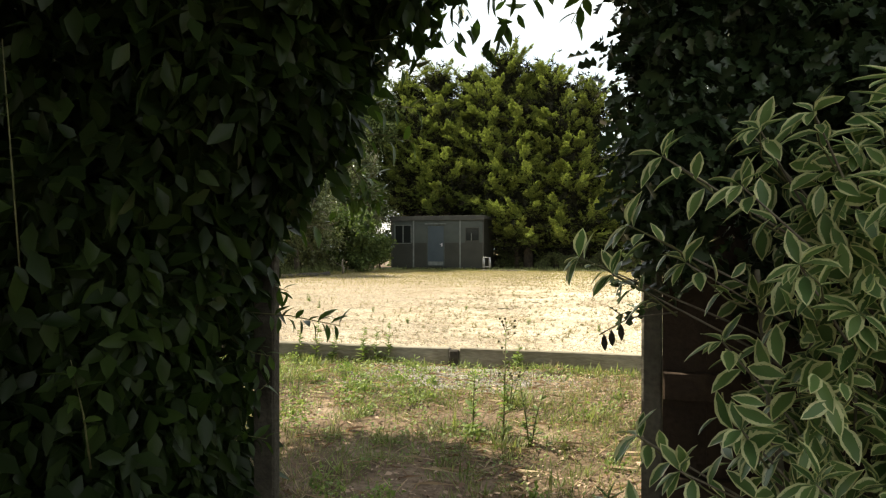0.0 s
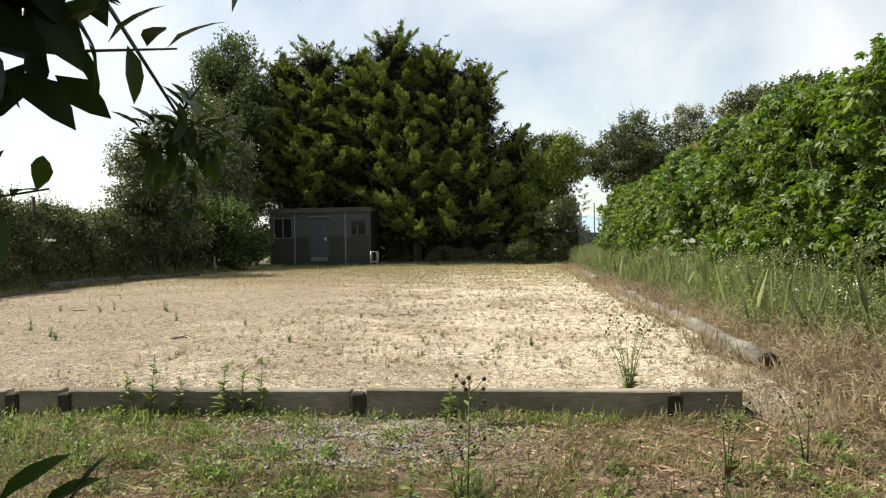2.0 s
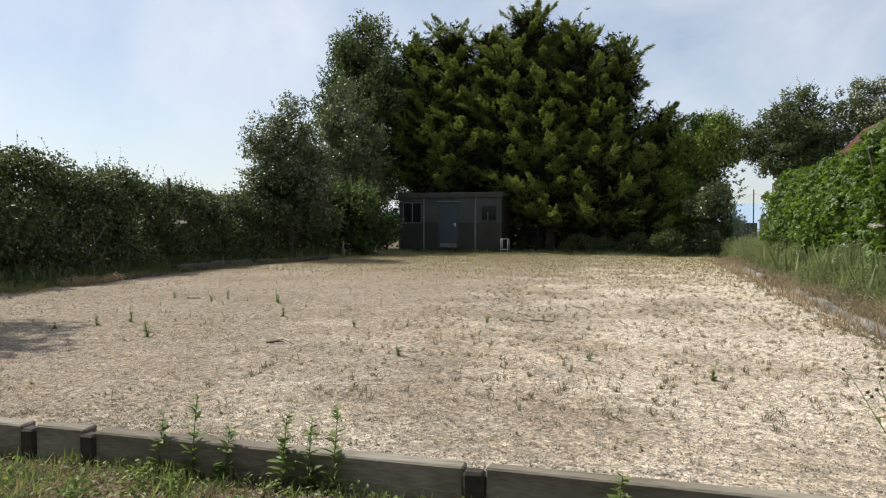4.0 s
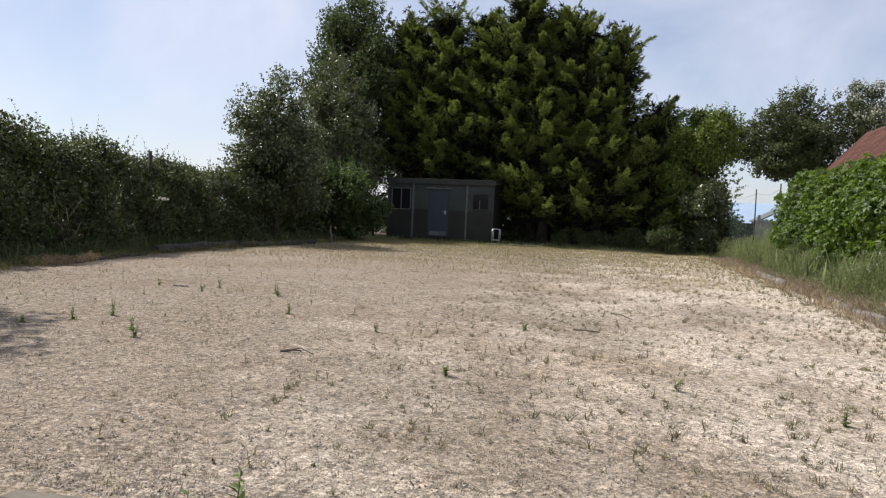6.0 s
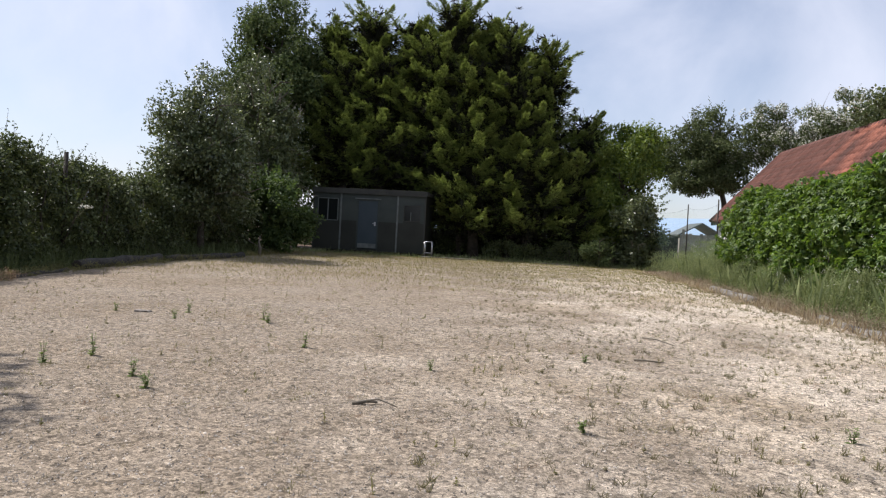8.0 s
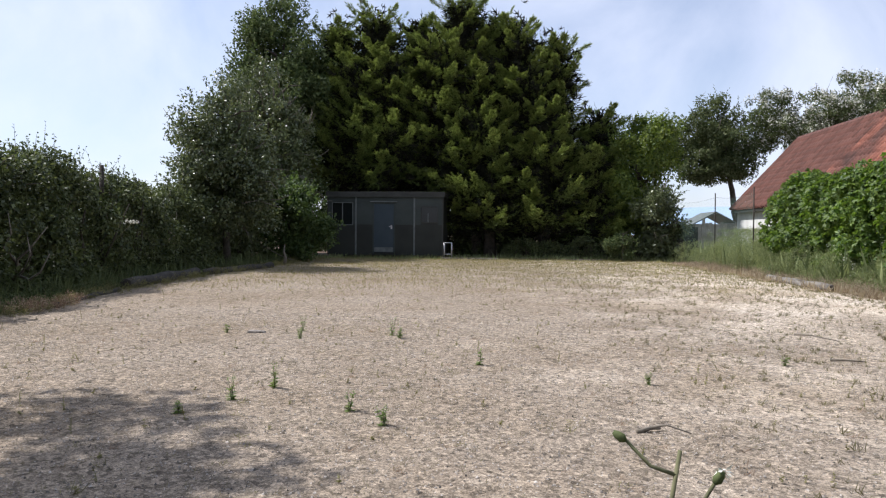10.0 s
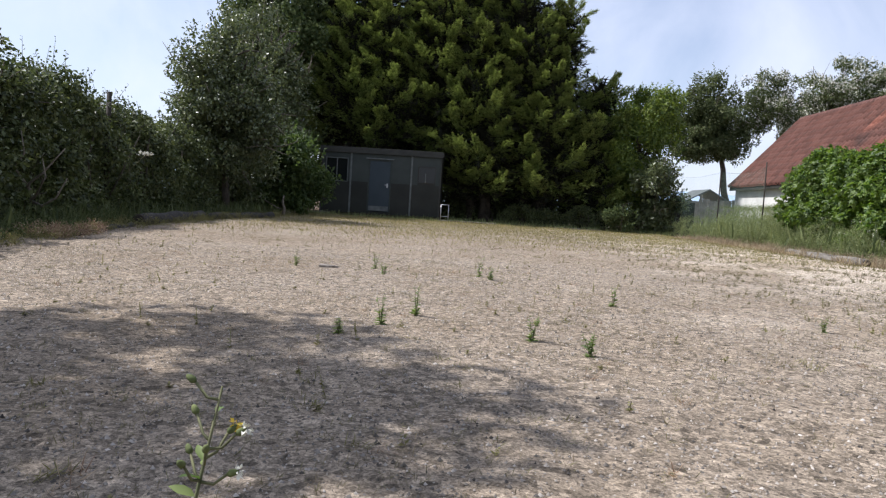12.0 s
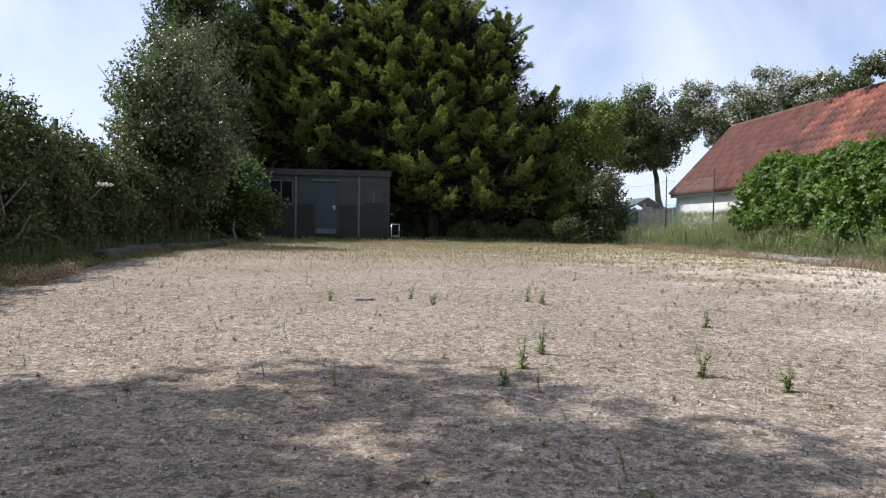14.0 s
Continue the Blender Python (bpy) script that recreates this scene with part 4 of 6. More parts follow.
def hedge(name, pts, half, heights, mat, label, n, per, size, clump_r, template, category="hedge", z0=0.15, kind="", rough_face=0.22, bare=0, lift=None):
    """A hedge along a line of points, with a leafy outside, clumps inside and stems."""
    h = thing(name, label, category, kind=kind)
    P = np.array(pts, float)
    seg = np.linalg.norm(np.diff(P, axis=0), axis=1)
    s = np.concatenate([[0], np.cumsum(seg)])
    u = rng.random(n) * s[-1]
    cx, cy = np.interp(u, s, P[:, 0]), np.interp(u, s, P[:, 1])
    tx, ty = np.gradient(P[:, 0]), np.gradient(P[:, 1])
    dirx, diry = np.interp(u, s, tx), np.interp(u, s, ty)
    ln = np.hypot(dirx, diry)
    nx, ny = -diry / ln, dirx / ln
    top = np.interp(u, s, heights) + 0.12 * np.sin(u * 2.3) + 0.1 * np.sin(u * 5.1 + 1)
    w = rng.uniform(-1, 1, n)
    w = np.sign(w) * np.abs(w) ** 0.45
    v = rng.random(n)
    on_top = rng.random(n) < 0.25
    v = np.where(on_top, 0.93 + 0.07 * rng.random(n), v)
    w = np.where(on_top, rng.uniform(-1, 1, n), w)
    bulge = 0.85 + rough_face * (np.sin(u * 1.3 + 4 * v) * np.sin(v * 5 + u) + 0.8 * np.sin(u * 3.7 + 2 * np.sin(v * 6)) * np.sin(v * 8.5 - u * 0.8 + 1))
    wid = half * bulge * np.sqrt(np.clip(1.12 - v ** 4, 0.05, 1))
    zb = z0 + (np.interp(u, s, lift) if lift else 0.0)
    C = np.stack([cx + nx * w * wid, cy + ny * w * wid, zb + v * (top - zb - clump_r * 0.5)], -1)
    V, F, U = clumps(C, clump_r * (0.55 + 0.7 * rng.random(n)), per, template, size, droop=0.45)
    if bare:
        # leafy shoots above the top and bare twisted twigs on the face
        k = 10
        tip = C[on_top][rng.integers(0, int(on_top.sum()), bare)]
        way = unit(rng.normal(0, 0.35, (bare, 3)) + (0, 0, 1.0)) * rng.uniform(0.2, 0.75, (bare, 1))
        q = np.tile(np.linspace(0.1, 1, k), bare)[:, None]
        P2 = np.repeat(tip, k, 0) + np.repeat(way, k, 0) * q
        V, F, U = join((V, F, U), scatter(template, P2, rng.standard_normal((bare * k, 3)) + (0, 0, 0.3), rng.standard_normal((bare * k, 3)) + (0, 0, 0.7), size * (1.1 - 0.4 * q[:, 0])))
        sets = []
        for p, e in zip(tip, way):
            sets.append(tube([p - e * 0.5, p + e * 0.5, p + e], [0.006, 0.004, 0.002], 4))
        face = C[~on_top]
        for k in range(bare):
            p = face[rng.integers(0, len(face))]
            e = p + rng.normal(0, 0.16, 3) + (0, 0, 0.28)
            sets.append(tube([p, (p + e) / 2 + rng.normal(0, 0.07, 3), e, e + rng.normal(0, 0.12, 3)], [0.010, 0.008, 0.005, 0.002], 4))
        part_me("twigs", mesh_np("twigs", *join(*sets), M_BARK, True), h, "brown bare twigs", kind="stuff")
    part_me("leaves", mesh_np("leaves", V, F, U, mat), h)
    sets = []
    for k in range(max(6, int(s[-1] * 2.2))):
        q = rng.random() * s[-1]
        b = np.array((np.interp(q, s, P[:, 0]), np.interp(q, s, P[:, 1]), 0.0)) + (rng.normal(0, half * 0.3), rng.normal(0, half * 0.3), z0 - 0.15)
        e = b + (rng.normal(0, 0.35), rng.normal(0, 0.35), np.interp(q, s, heights) * (0.6 + 0.35 * rng.random()))
        sets.append(tube([b, (b + e) / 2 + rng.normal(0, 0.08, 3), e], [0.035, 0.022, 0.008], 5))
    V, F, U = join(*sets)
    part_me("stems", mesh_np("stems", V, F, U, M_BARK, True), h, kind="stuff")
    return h


hedge("side_hedge", [(-12.6, 8.5), (-13.2, 13), (-13.6, 18), (-13.8, 23.5)], 1.0, [2.8, 2.75, 2.45, 2.15], M_HEDGE_L, "mixed rough green hedge along the court", 1500, 84, 0.078, 0.29, SMALL, rough_face=0.30, bare=170)
hedge("side_hedge", [(-14.2, 8.0), (-14.8, 13), (-15.2, 18), (-15.3, 23.5)], 0.8, [2.3, 2.3, 2.1, 1.9], M_HEDGE_L, "rough dark hedge behind the first row", 620, 50, 0.12, 0.42, SMALL)
hedge("far_hedge", [(-14.2, 23), (-15.2, 28), (-16.0, 33)], 1.0, [2.3, 2.6, 3.0], M_HEDGE_L, "mixed green hedge behind the bushes", 330, 50, 0.14, 0.42, SMALL)
# two added rows fill the black shade under and behind the conifers
hedge("far_hedge", [(-15, 41.5), (-8, 41.8), (0, 41.5), (2.5, 41)], 0.9, [5.5, 5.5, 5.2, 3.2], M_HEDGE_L, "dark hedge added for the black shade behind the conifers", 620, 60, 0.2, 0.5, SMALL)
hedge("far_hedge", [(-13, 39.8), (-6, 39.9), (1, 39.6)], 0.6, [3.8, 4.0, 3.2], M_HEDGE_L, "dark growth added for the shade among the conifer trunks", 700, 54, 0.14, 0.4, SMALL, z0=0.1)
hedge("creeper_hedge", [(3.9, 6.6), (3.65, 10), (3.3, 16), (3.0, 21), (2.75, 25)], 0.85, [3.2, 3.3, 3.15, 2.75, 2.6], M_CREEPER, "tall hedge covered in bright green creeper leaves", 1450, 56, 0.118, 0.30, PALM, rough_face=0.20, lift=[0, 0, 0, 0.25, 1.0])
# added growth closes a bright hole where deep shade belongs
hedge("low_hedge", [(-4.6, 36.6), (-6.0, 36.7), (-7.3, 36.9)], 0.45, [1.9, 2.2, 2.3], M_HEDGE_L, "dark growth added for the shaded gap beside the cabin", 190, 50, 0.11, 0.3, SMALL)
hedge("low_hedge", [(2.0, 34.6), (-0.5, 34.2), (-5, 35.0)], 0.35, [1.1, 1.0, 0.9], M_HEDGE_L, "low shrubby growth at the foot of the conifers", 340, 44, 0.08, 0.2, SMALL)


# ---- barn, fence and distance ----
def barn():
    b = thing("barn", "white walled barn with red clay tile roof", "barn")
    xe, xr, ze, zr, ya, yb = 4.3, 7.0, 2.3, 5.25, 21.0, 34.7
    part("wall", box(xe + 0.25, ya, 0.1, xe + 0.5, yb - 0.1, ze + 0.2, 0.01), M_WHITE, b, "white painted side wall")
    part("wall", box(xe + 0.5, ya, 0.1, 9.4, ya + 0.25, ze + 0.2, 0.01), M_WHITE, b, "white painted end wall")
    bm = bmesh.new()
    for y in (yb - 0.35, yb - 0.1):
        for p in ((xe + 0.505, 0.1), (9.4, 0.1), (9.4, ze + 0.15), (xr, zr - 0.2), (xe + 0.505, ze + 0.25)):
            bm.verts.new((p[0], y, p[1]))
    bm.verts.ensure_lookup_table()
    v = bm.verts[:]
    bm.faces.new(v[:5])
    bm.faces.new(v[9:4:-1])
    for k in range(5):
        bm.faces.new((v[k], v[k + 5], v[(k + 1) % 5 + 5], v[(k + 1) % 5]))
    bmesh.ops.recalc_face_normals(bm, faces=bm.faces)
    part("gable_wall", bm, M_WHITE, b)
    part("wall", box(9.15, ya + 0.255, 0.1, 9.4, yb - 0.36, ze + 0.2, 0.01), M_WHITE, b)
    slope = math.atan2(zr - ze, xr - xe)
    ln = math.hypot(zr - ze, xr - xe)
    roof = part("roof", box(-0.02, ya - 0.1, -0.12, ln, yb, -0.05, 0.0), M_STAKE, b, "red clay pantile roof")
    roof.location, roof.rotation_euler = (xe, 0, ze), (0, -slope, 0)
    bm = box(-0.02, ya - 0.1, -0.12, ln, yb, -0.05, 0.0)
    far = part("roof_back", bm, M_TILE, b, "far side of the tiled roof")
    far.location, far.rotation_euler = (2 * xr - xe, 0, ze), (0, slope, math.pi)
    far.location.y = ya + yb - 0.1
    part("gutter_board", box(xe + 0.02, ya, ze - 0.14, xe + 0.06, yb - 0.05, ze - 0.03, 0.004), M_CABIN_TRIM, b, "grey eaves board")
    # pantile: an S-curved tile
    cols, rows = 8, 2
    Vt, Ft = [], []
    for i in range(rows):
        for k in range(cols + 1):
            u = k / cols
            roll = (0.0, 0.0, 0.0, 0.004, 0.12, 0.12, 0.085, 0.04, 0.01)[k]
            Vt.append((-0.04 + 0.40 * i, (u - 0.5) * 0.26, roll + 0.012 + 0.005 * (1 - i)))
    for k in range(cols):
        Ft.append((k, k + 1, cols + 2 + k, cols + 1 + k))
    n0 = len(Vt)
    for k in range(cols + 1):
        p = Vt[k]
        Vt.append((p[0], p[1], p[2] - 0.008))
    for k in range(cols):
        Ft.append((n0 + k, n0 + k + 1, k + 1, k))
    tile_me = mesh_np("tile", Vt, Ft, mat=M_TILE)
    nrow = int(ln / 0.36)
    ncol = int((yb - ya) / 0.24)
    spare = []
    for j in range(ncol):
        y = yb - 0.1 - 0.24 * j
        for i in range(nrow):
            x = 0.02 + 0.36 * i
            jx, jz = random.uniform(-0.012, 0.012), random.uniform(0, 0.006)
            if 27.0 < y and (j * nrow + i) < 300:
                part_me("tile", tile_me, roof, loc=(x + jx, y, -0.035 + jz), rot=(0, random.uniform(-0.01, 0.01), random.uniform(-0.02, 0.02)))
            else:
                spare.append((x + jx, y, -0.035 + jz))
    A = np.array(spare)
    tv, tf = np.array(Vt), np.array(Ft)
    V = (A[:, None, :] + tv[None]).reshape(-1, 3)
    F = (tf[None] + (np.arange(len(A)) * len(tv))[:, None, None]).reshape(-1, 4)
    part_me("tiles", mesh_np("tiles", V, F, mat=M_TILE_ISLAND), roof, "red clay pantiles", kind="stuff")
    # ridge tiles
    rid = []
    for a in np.linspace(0, math.pi, 7):
        rid.append((0.14 * math.cos(a), 0.13 * math.sin(a)))
    V, F = [], []
    for e in (0, 0.44):
        for p in rid:
            V.append((p[0], e, p[1] + (0.012 if e == 0 else 0)))
    for k in range(6):
        F.append((k, k + 1, k + 8, k + 7))
    me = mesh_np("ridge_tile", V, F, mat=M_TILE, smooth=True)
    for k in range(int((yb - ya) / 0.42)):
        part_me("ridge_tile", me, roof.parent, loc=(xr, yb - 0.45 - 0.42 * k, zr - 0.06))
    return b


M_TILE_ISLAND = material("red_clay_tile_far", [(0.06, 0.04, 0.035), (0.17, 0.072, 0.052), (0.37, 0.14, 0.09)], scale=0.75, detail=8, bump=0.4, bump_scale=25, rough=0.9, island=0.22, fine=0.35)
barn()


def fence():
    f = thing("fence", "silvered close-board fence beside the barn", "fence")
    for k in range(10):
        x = 3.25 + 0.15 * k
        part("board", box(x, 35.0, 0.2, x + 0.13, 35.03, 1.75 + random.uniform(-0.05, 0.05), 0.004, 0.004), M_FENCE, f)
    for z in (0.6, 1.4):
        part("rail", box(3.4, 35.032, z, 4.75, 35.09, z + 0.08, 0.004), M_FENCE, f)
    for x in (3.34, 4.8):
        part("post", box(x - 0.05, 35.0, 0.1, x + 0.05, 35.1, 1.95, 0.006), M_FENCE, f)


fence()


def dark_fence():
    f = thing("fence", "dark stained board fence under the trees", "fence")
    for k in range(14):
        x = 1.1 + 0.15 * k
        part("board", box(x, 35.3, 0.1, x + 0.145, 35.33, 1.62 + random.uniform(-0.03, 0.03), 0.004, 0.004), M_LOG_DARK, f)
    for z in (0.5, 1.3):
        part("rail", box(1.1, 35.332, z, 3.2, 35.38, z + 0.08, 0.004), M_LOG_DARK, f)


dark_fence()


def shed():
    s = thing("small_shed", "small pale shed with glazed gable beyond the fence", "shed")
    x0, x1, y0, y1, ze, zr = 4.2, 6.2, 39.5, 42.0, 1.8, 2.4
    part("wall", box(x0, y0, 0.1, x1, y0 + 0.08, ze, 0.005), M_FENCE, s)
    part("wall", box(x0, y0 + 0.082, 0.1, x0 + 0.08, y1, ze, 0.005), M_FENCE, s)
    part("wall", box(x1 - 0.08, y0 + 0.082, 0.1, x1, y1, ze, 0.005), M_FENCE, s)
    for sgn in (0, 1):
        bm = bmesh.new()
        xa = x0 - 0.1 if sgn == 0 else x1 + 0.1
        xm = (x0 + x1) / 2
        for z in (0, -0.06):
            for p in ((xa, y0 - 0.1, ze), (xm, y0 - 0.1, zr), (xm, y1, zr), (xa, y1, ze)):
                bm.verts.new((p[0], p[1], p[2] + z))
        bm.verts.ensure_lookup_table()
        v = bm.verts[:]
        bm.faces.new(v[:4]), bm.faces.new(v[7:3:-1])
        for k in range(4):
            bm.faces.new((v[k], v[(k + 1) % 4], v[(k + 1) % 4 + 4], v[k + 4]))
        bmesh.ops.recalc_face_normals(bm, faces=bm.faces)
        part("roof", bm, M_PIPE, s, "pale roof sheet")


shed()
for x, y, h, r in ((2.4, 30.5, 2.75, 0.022), (2.5, 27.1, 2.75, 0.022), (1.9, 34.2, 2.9, 0.022)):
    V, F, U = tube([(x, y, 0.0), (x + 0.01, y, h * 0.5), (x, y, h)], [r, r, r * 0.9], 8)
    p = part_me("pole", mesh_np("pole", V, F, U, M_STAKE, True))
    tagged(p, "thin dark pole standing in the long grass", "pole", "thin poles by the hedge")


def windbreak_net():
    """A slack pale green net on the thin poles, with hems."""
    nt = thing("windbreak_net", "faded green see-through netting hung on thin poles", "netting")
    line = np.array([(2.5, 27.1), (2.4, 30.5), (1.9, 34.2)])
    for (ax, ay), (bx, by) in zip(line[:-1], line[1:]):
        us, zs = np.linspace(0, 1, 13), np.linspace(0.15, 2.6, 8)
        UU, ZZ = np.meshgrid(us, zs)
        belly = 0.07 * np.sin(UU * math.pi) * np.sin(ZZ * 2.1 + 3 * UU)
        sag = 0.10 * np.sin(UU * math.pi) * (ZZ / 2.6)
        V = np.stack([ax + (bx - ax) * UU + belly + 0.03, ay + (by - ay) * UU, ZZ - sag], -1).reshape(-1, 3)
        i = np.arange(len(V)).reshape(UU.shape)
        F = np.stack([i[:-1, :-1], i[:-1, 1:], i[1:, 1:], i[1:, :-1]], -1).reshape(-1, 4)
        part_me("net", mesh_np("net", V, F, mat=m_net, smooth=True), nt)
        top = V.reshape(*UU.shape, 3)[-1]
        part_me("hem_cord", mesh_np("hem_cord", *tube(top, [0.003] * len(top), 5), M_STAKE, True), nt, "dark hem cord")


windbreak_net()
V, F, U = tube([(-13.3, 18.9, 0.0), (-13.3, 18.9, 1.4), (-13.3, 18.9, 2.58)], [0.05, 0.05, 0.045], 8)
tagged(part_me("post", mesh_np("post", V, F, U, M_STAKE, True)), "dark post standing up out of the hedge", "post")


def hills():
    n = 90
    a = np.linspace(-0.6, 1.2, n)
    R = 1500.0
    top = 26 + 30 * np.abs(np.sin(a * 3.1 + 0.5)) + 9 * np.sin(a * 9) + 4 * np.sin(a * 23)
    V, F = [], []
    for k in range(n):
        x, y = R * math.sin(a[k]), R * math.cos(a[k])
        V += [(x, y, -2), (x * 1.05, y * 1.05, top[k]), (x * 1.25, y * 1.25, top[k] * 0.7)]
    for k in range(n - 1):
        for j in range(2):
            F.append((3 * k + j, 3 * k + 3 + j, 3 * k + 4 + j, 3 * k + 1 + j))
    tagged(part_me("backdrop", mesh_np("backdrop", V, F, mat=M_HILL, smooth=True)), "pale blue hazy hills far away", "hills", kind="structure")


hills()


# ---- gateway: posts, gate, hedges ----
def gate_post(x0, x1, y, h, label, mat, deep=0.1):
    p = part("gate_post", box(x0, y, 0.0, x1, y + deep, h, 0.008, 0.003), mat)
    return tagged(p, label, "gate post", "posts of the gateway")


gate_post(-1.84, -1.745, 2.99, 1.45, "weathered gate post among the leaves, painted dark for shade", M_POST_SHADED, 0.06)
gate_post(-0.262, -0.1885, 3.0, 1.42, "grey edged gate post beside brown boards", M_POST, 0.05)


def brown_gate():
    g = thing("wooden_gate", "dark brown stained board panel behind the shrub", "gate")
    for k in range(12):
        x = -0.188 + 0.149 * k
        part("board", box(x, 3.01, 0.06, x + 0.1488, 3.035, 1.28, 0.0015), M_BROWN_GATE, g)
    for z in (0.25, 0.62, 1.1):
        part("rail", box(-0.188, 2.965, z, 1.6, 3.008, z + 0.10, 0.005), M_BROWN_GATE, g)


brown_gate()

M_VARIEG_PIECE = leaf_material("variegated_leaf_piece", (0.09, 0.165, 0.06), (0.17, 0.26, 0.09), rough=0.32, through=0.3, margin=(0.62, 0.63, 0.35), by_object=True)
# lighter copy of the gate hedge leaf, coloured for shoots in the light
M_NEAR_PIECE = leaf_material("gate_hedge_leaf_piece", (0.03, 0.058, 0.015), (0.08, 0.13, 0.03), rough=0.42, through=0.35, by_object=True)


def left_edge(z):
    """How far the left hedge reaches towards the gateway at height z."""
    return np.interp(z, [0, 0.5, 1.07, 1.3, 1.5, 1.7, 2.0, 2.15, 2.4, 2.8], [-1.88, -1.88, -1.88, -1.80, -1.62, -1.46, -1.32, -1.18, -0.8, -0.2])


def right_edge(z):
    return np.interp(z, [0, 0.9, 1.2, 1.5, 2.0, 2.4, 2.8], [0.35, 0.3, 0.0, -0.02, 0.04, 0.05, 0.1])


def gate_hedge():
    h = thing("gate_hedge", "dark leafy hedge arching over the gateway", "hedge")
    n = 900
    z = rng.uniform(0.05, 3.1, n)
    y = rng.uniform(2.05, 3.0, n) - 0.2 * (z > 2.0)
    x = left_edge(z) - 2.2 * rng.random(n) ** 1.5
    V, F, U = clumps(np.stack([x, y, z], -1), 0.17, 36, LEAF_MID, 0.10, droop=0.7)
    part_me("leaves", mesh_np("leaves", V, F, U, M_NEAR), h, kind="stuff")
    m = 330
    z = rng.uniform(0.0, 1.4, m)
    C = np.stack([np.where(z < 0.9, -1.96, -1.9) - 0.9 * rng.random(m) ** 1.3, rng.uniform(2.55, 3.2, m), z], -1)
    V, F, U = clumps(C, 0.14, 30, LEAF_MID, 0.095, droop=0.7)
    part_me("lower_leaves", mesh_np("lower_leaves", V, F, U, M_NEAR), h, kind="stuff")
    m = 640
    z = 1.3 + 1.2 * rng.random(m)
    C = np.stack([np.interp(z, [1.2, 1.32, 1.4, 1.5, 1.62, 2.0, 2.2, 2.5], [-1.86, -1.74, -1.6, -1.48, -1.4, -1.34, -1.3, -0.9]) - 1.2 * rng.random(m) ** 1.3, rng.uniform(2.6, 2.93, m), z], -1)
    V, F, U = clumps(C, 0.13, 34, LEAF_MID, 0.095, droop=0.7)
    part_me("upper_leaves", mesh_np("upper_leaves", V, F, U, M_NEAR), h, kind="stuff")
    m = 120
    C = np.stack([rng.uniform(-1.5, -0.05, m), rng.uniform(2.5, 3.1, m), 2.10 + 0.5 * rng.random(m)], -1)
    C[:, 2] += 0.12 * np.sin(C[:, 0] * 9)
    V, F, U = clumps(C, 0.12, 14, LEAF_NARROW, 0.075, droop=0.7)
    part_me("arch_leaves", mesh_np("arch_leaves", V, F, U, M_NEAR), h, kind="stuff")
    m = 36
    C = np.stack([rng.uniform(-1.35, -1.0, m), rng.uniform(2.6, 2.9, m), rng.uniform(1.92, 2.4, m)], -1)
    V, F, U = clumps(C, 0.11, 22, LEAF_MID, 0.08, droop=0.7)
    part_me("inner_arch_leaves", mesh_np("inner_arch_leaves", V, F, U, M_NEAR), h, kind="stuff")
    # loose shoots that stand out towards the path, with leaves of their own
    me = mesh_np("leaf", *scatter(LEAF_NARROW, np.zeros((1, 3)), np.array([(0, 1.0, 0)]), np.array([(0, 0, 1.0)]), 1.0), mat=M_NEAR_PIECE)
    shoots = [((-2.0, 2.0, 1.0), (-1.92, 1.86, 1.72), 10), ((-2.3, 1.95, 0.9), (-2.2, 1.8, 1.66), 10), ((-2.6, 2.0, 0.8), (-2.62, 1.9, 1.35), 9), ((-1.85, 2.1, 0.5), (-1.78, 1.95, 0.85), 8), ((-2.35, 2.0, 0.3), (-2.25, 1.8, 0.72), 9),
              ((-1.95, 2.2, 1.5), (-1.6, 2.1, 1.95), 9), ((-1.80, 2.9, 0.9), (-1.42, 2.95, 0.85), 17), ((-1.9, 2.92, 0.5), (-1.72, 2.92, 0.62), 7), ((-1.9, 2.92, 0.35), (-1.74, 2.93, 0.38), 7), ((-1.85, 2.7, 1.9), (-1.1, 2.75, 1.92), 13),
              ((-1.7, 2.7, 2.2), (-0.95, 2.8, 2.02), 13), ((-1.2, 2.6, 2.45), (-0.7, 2.75, 2.12), 10), ((-1.8, 2.85, 1.5), (-1.38, 2.88, 1.42), 10), ((-0.9, 2.5, 2.5), (-0.55, 2.7, 2.16), 9), ((-1.9, 2.95, 1.2), (-1.46, 2.97, 1.27), 10),
              ((-1.5, 2.95, 1.72), (-1.06, 2.95, 1.70), 12), ((-1.5, 2.95, 1.6), (-1.12, 2.97, 1.58), 11), ((-1.6, 2.95, 1.48), (-1.27, 2.95, 1.44), 10), ((-1.55, 2.9, 1.9), (-1.1, 2.9, 1.84), 12), ((-1.85, 3.0, 1.05), (-1.68, 3.0, 0.98), 8), ((-1.9, 2.93, 0.78), (-1.72, 2.93, 0.72), 8), ((-0.3, 2.85, 2.3), (-0.50, 2.85, 1.95), 12)]
    for a, b, k in shoots:
        sprout(h, me, a, b, k, 0.085)
    return h


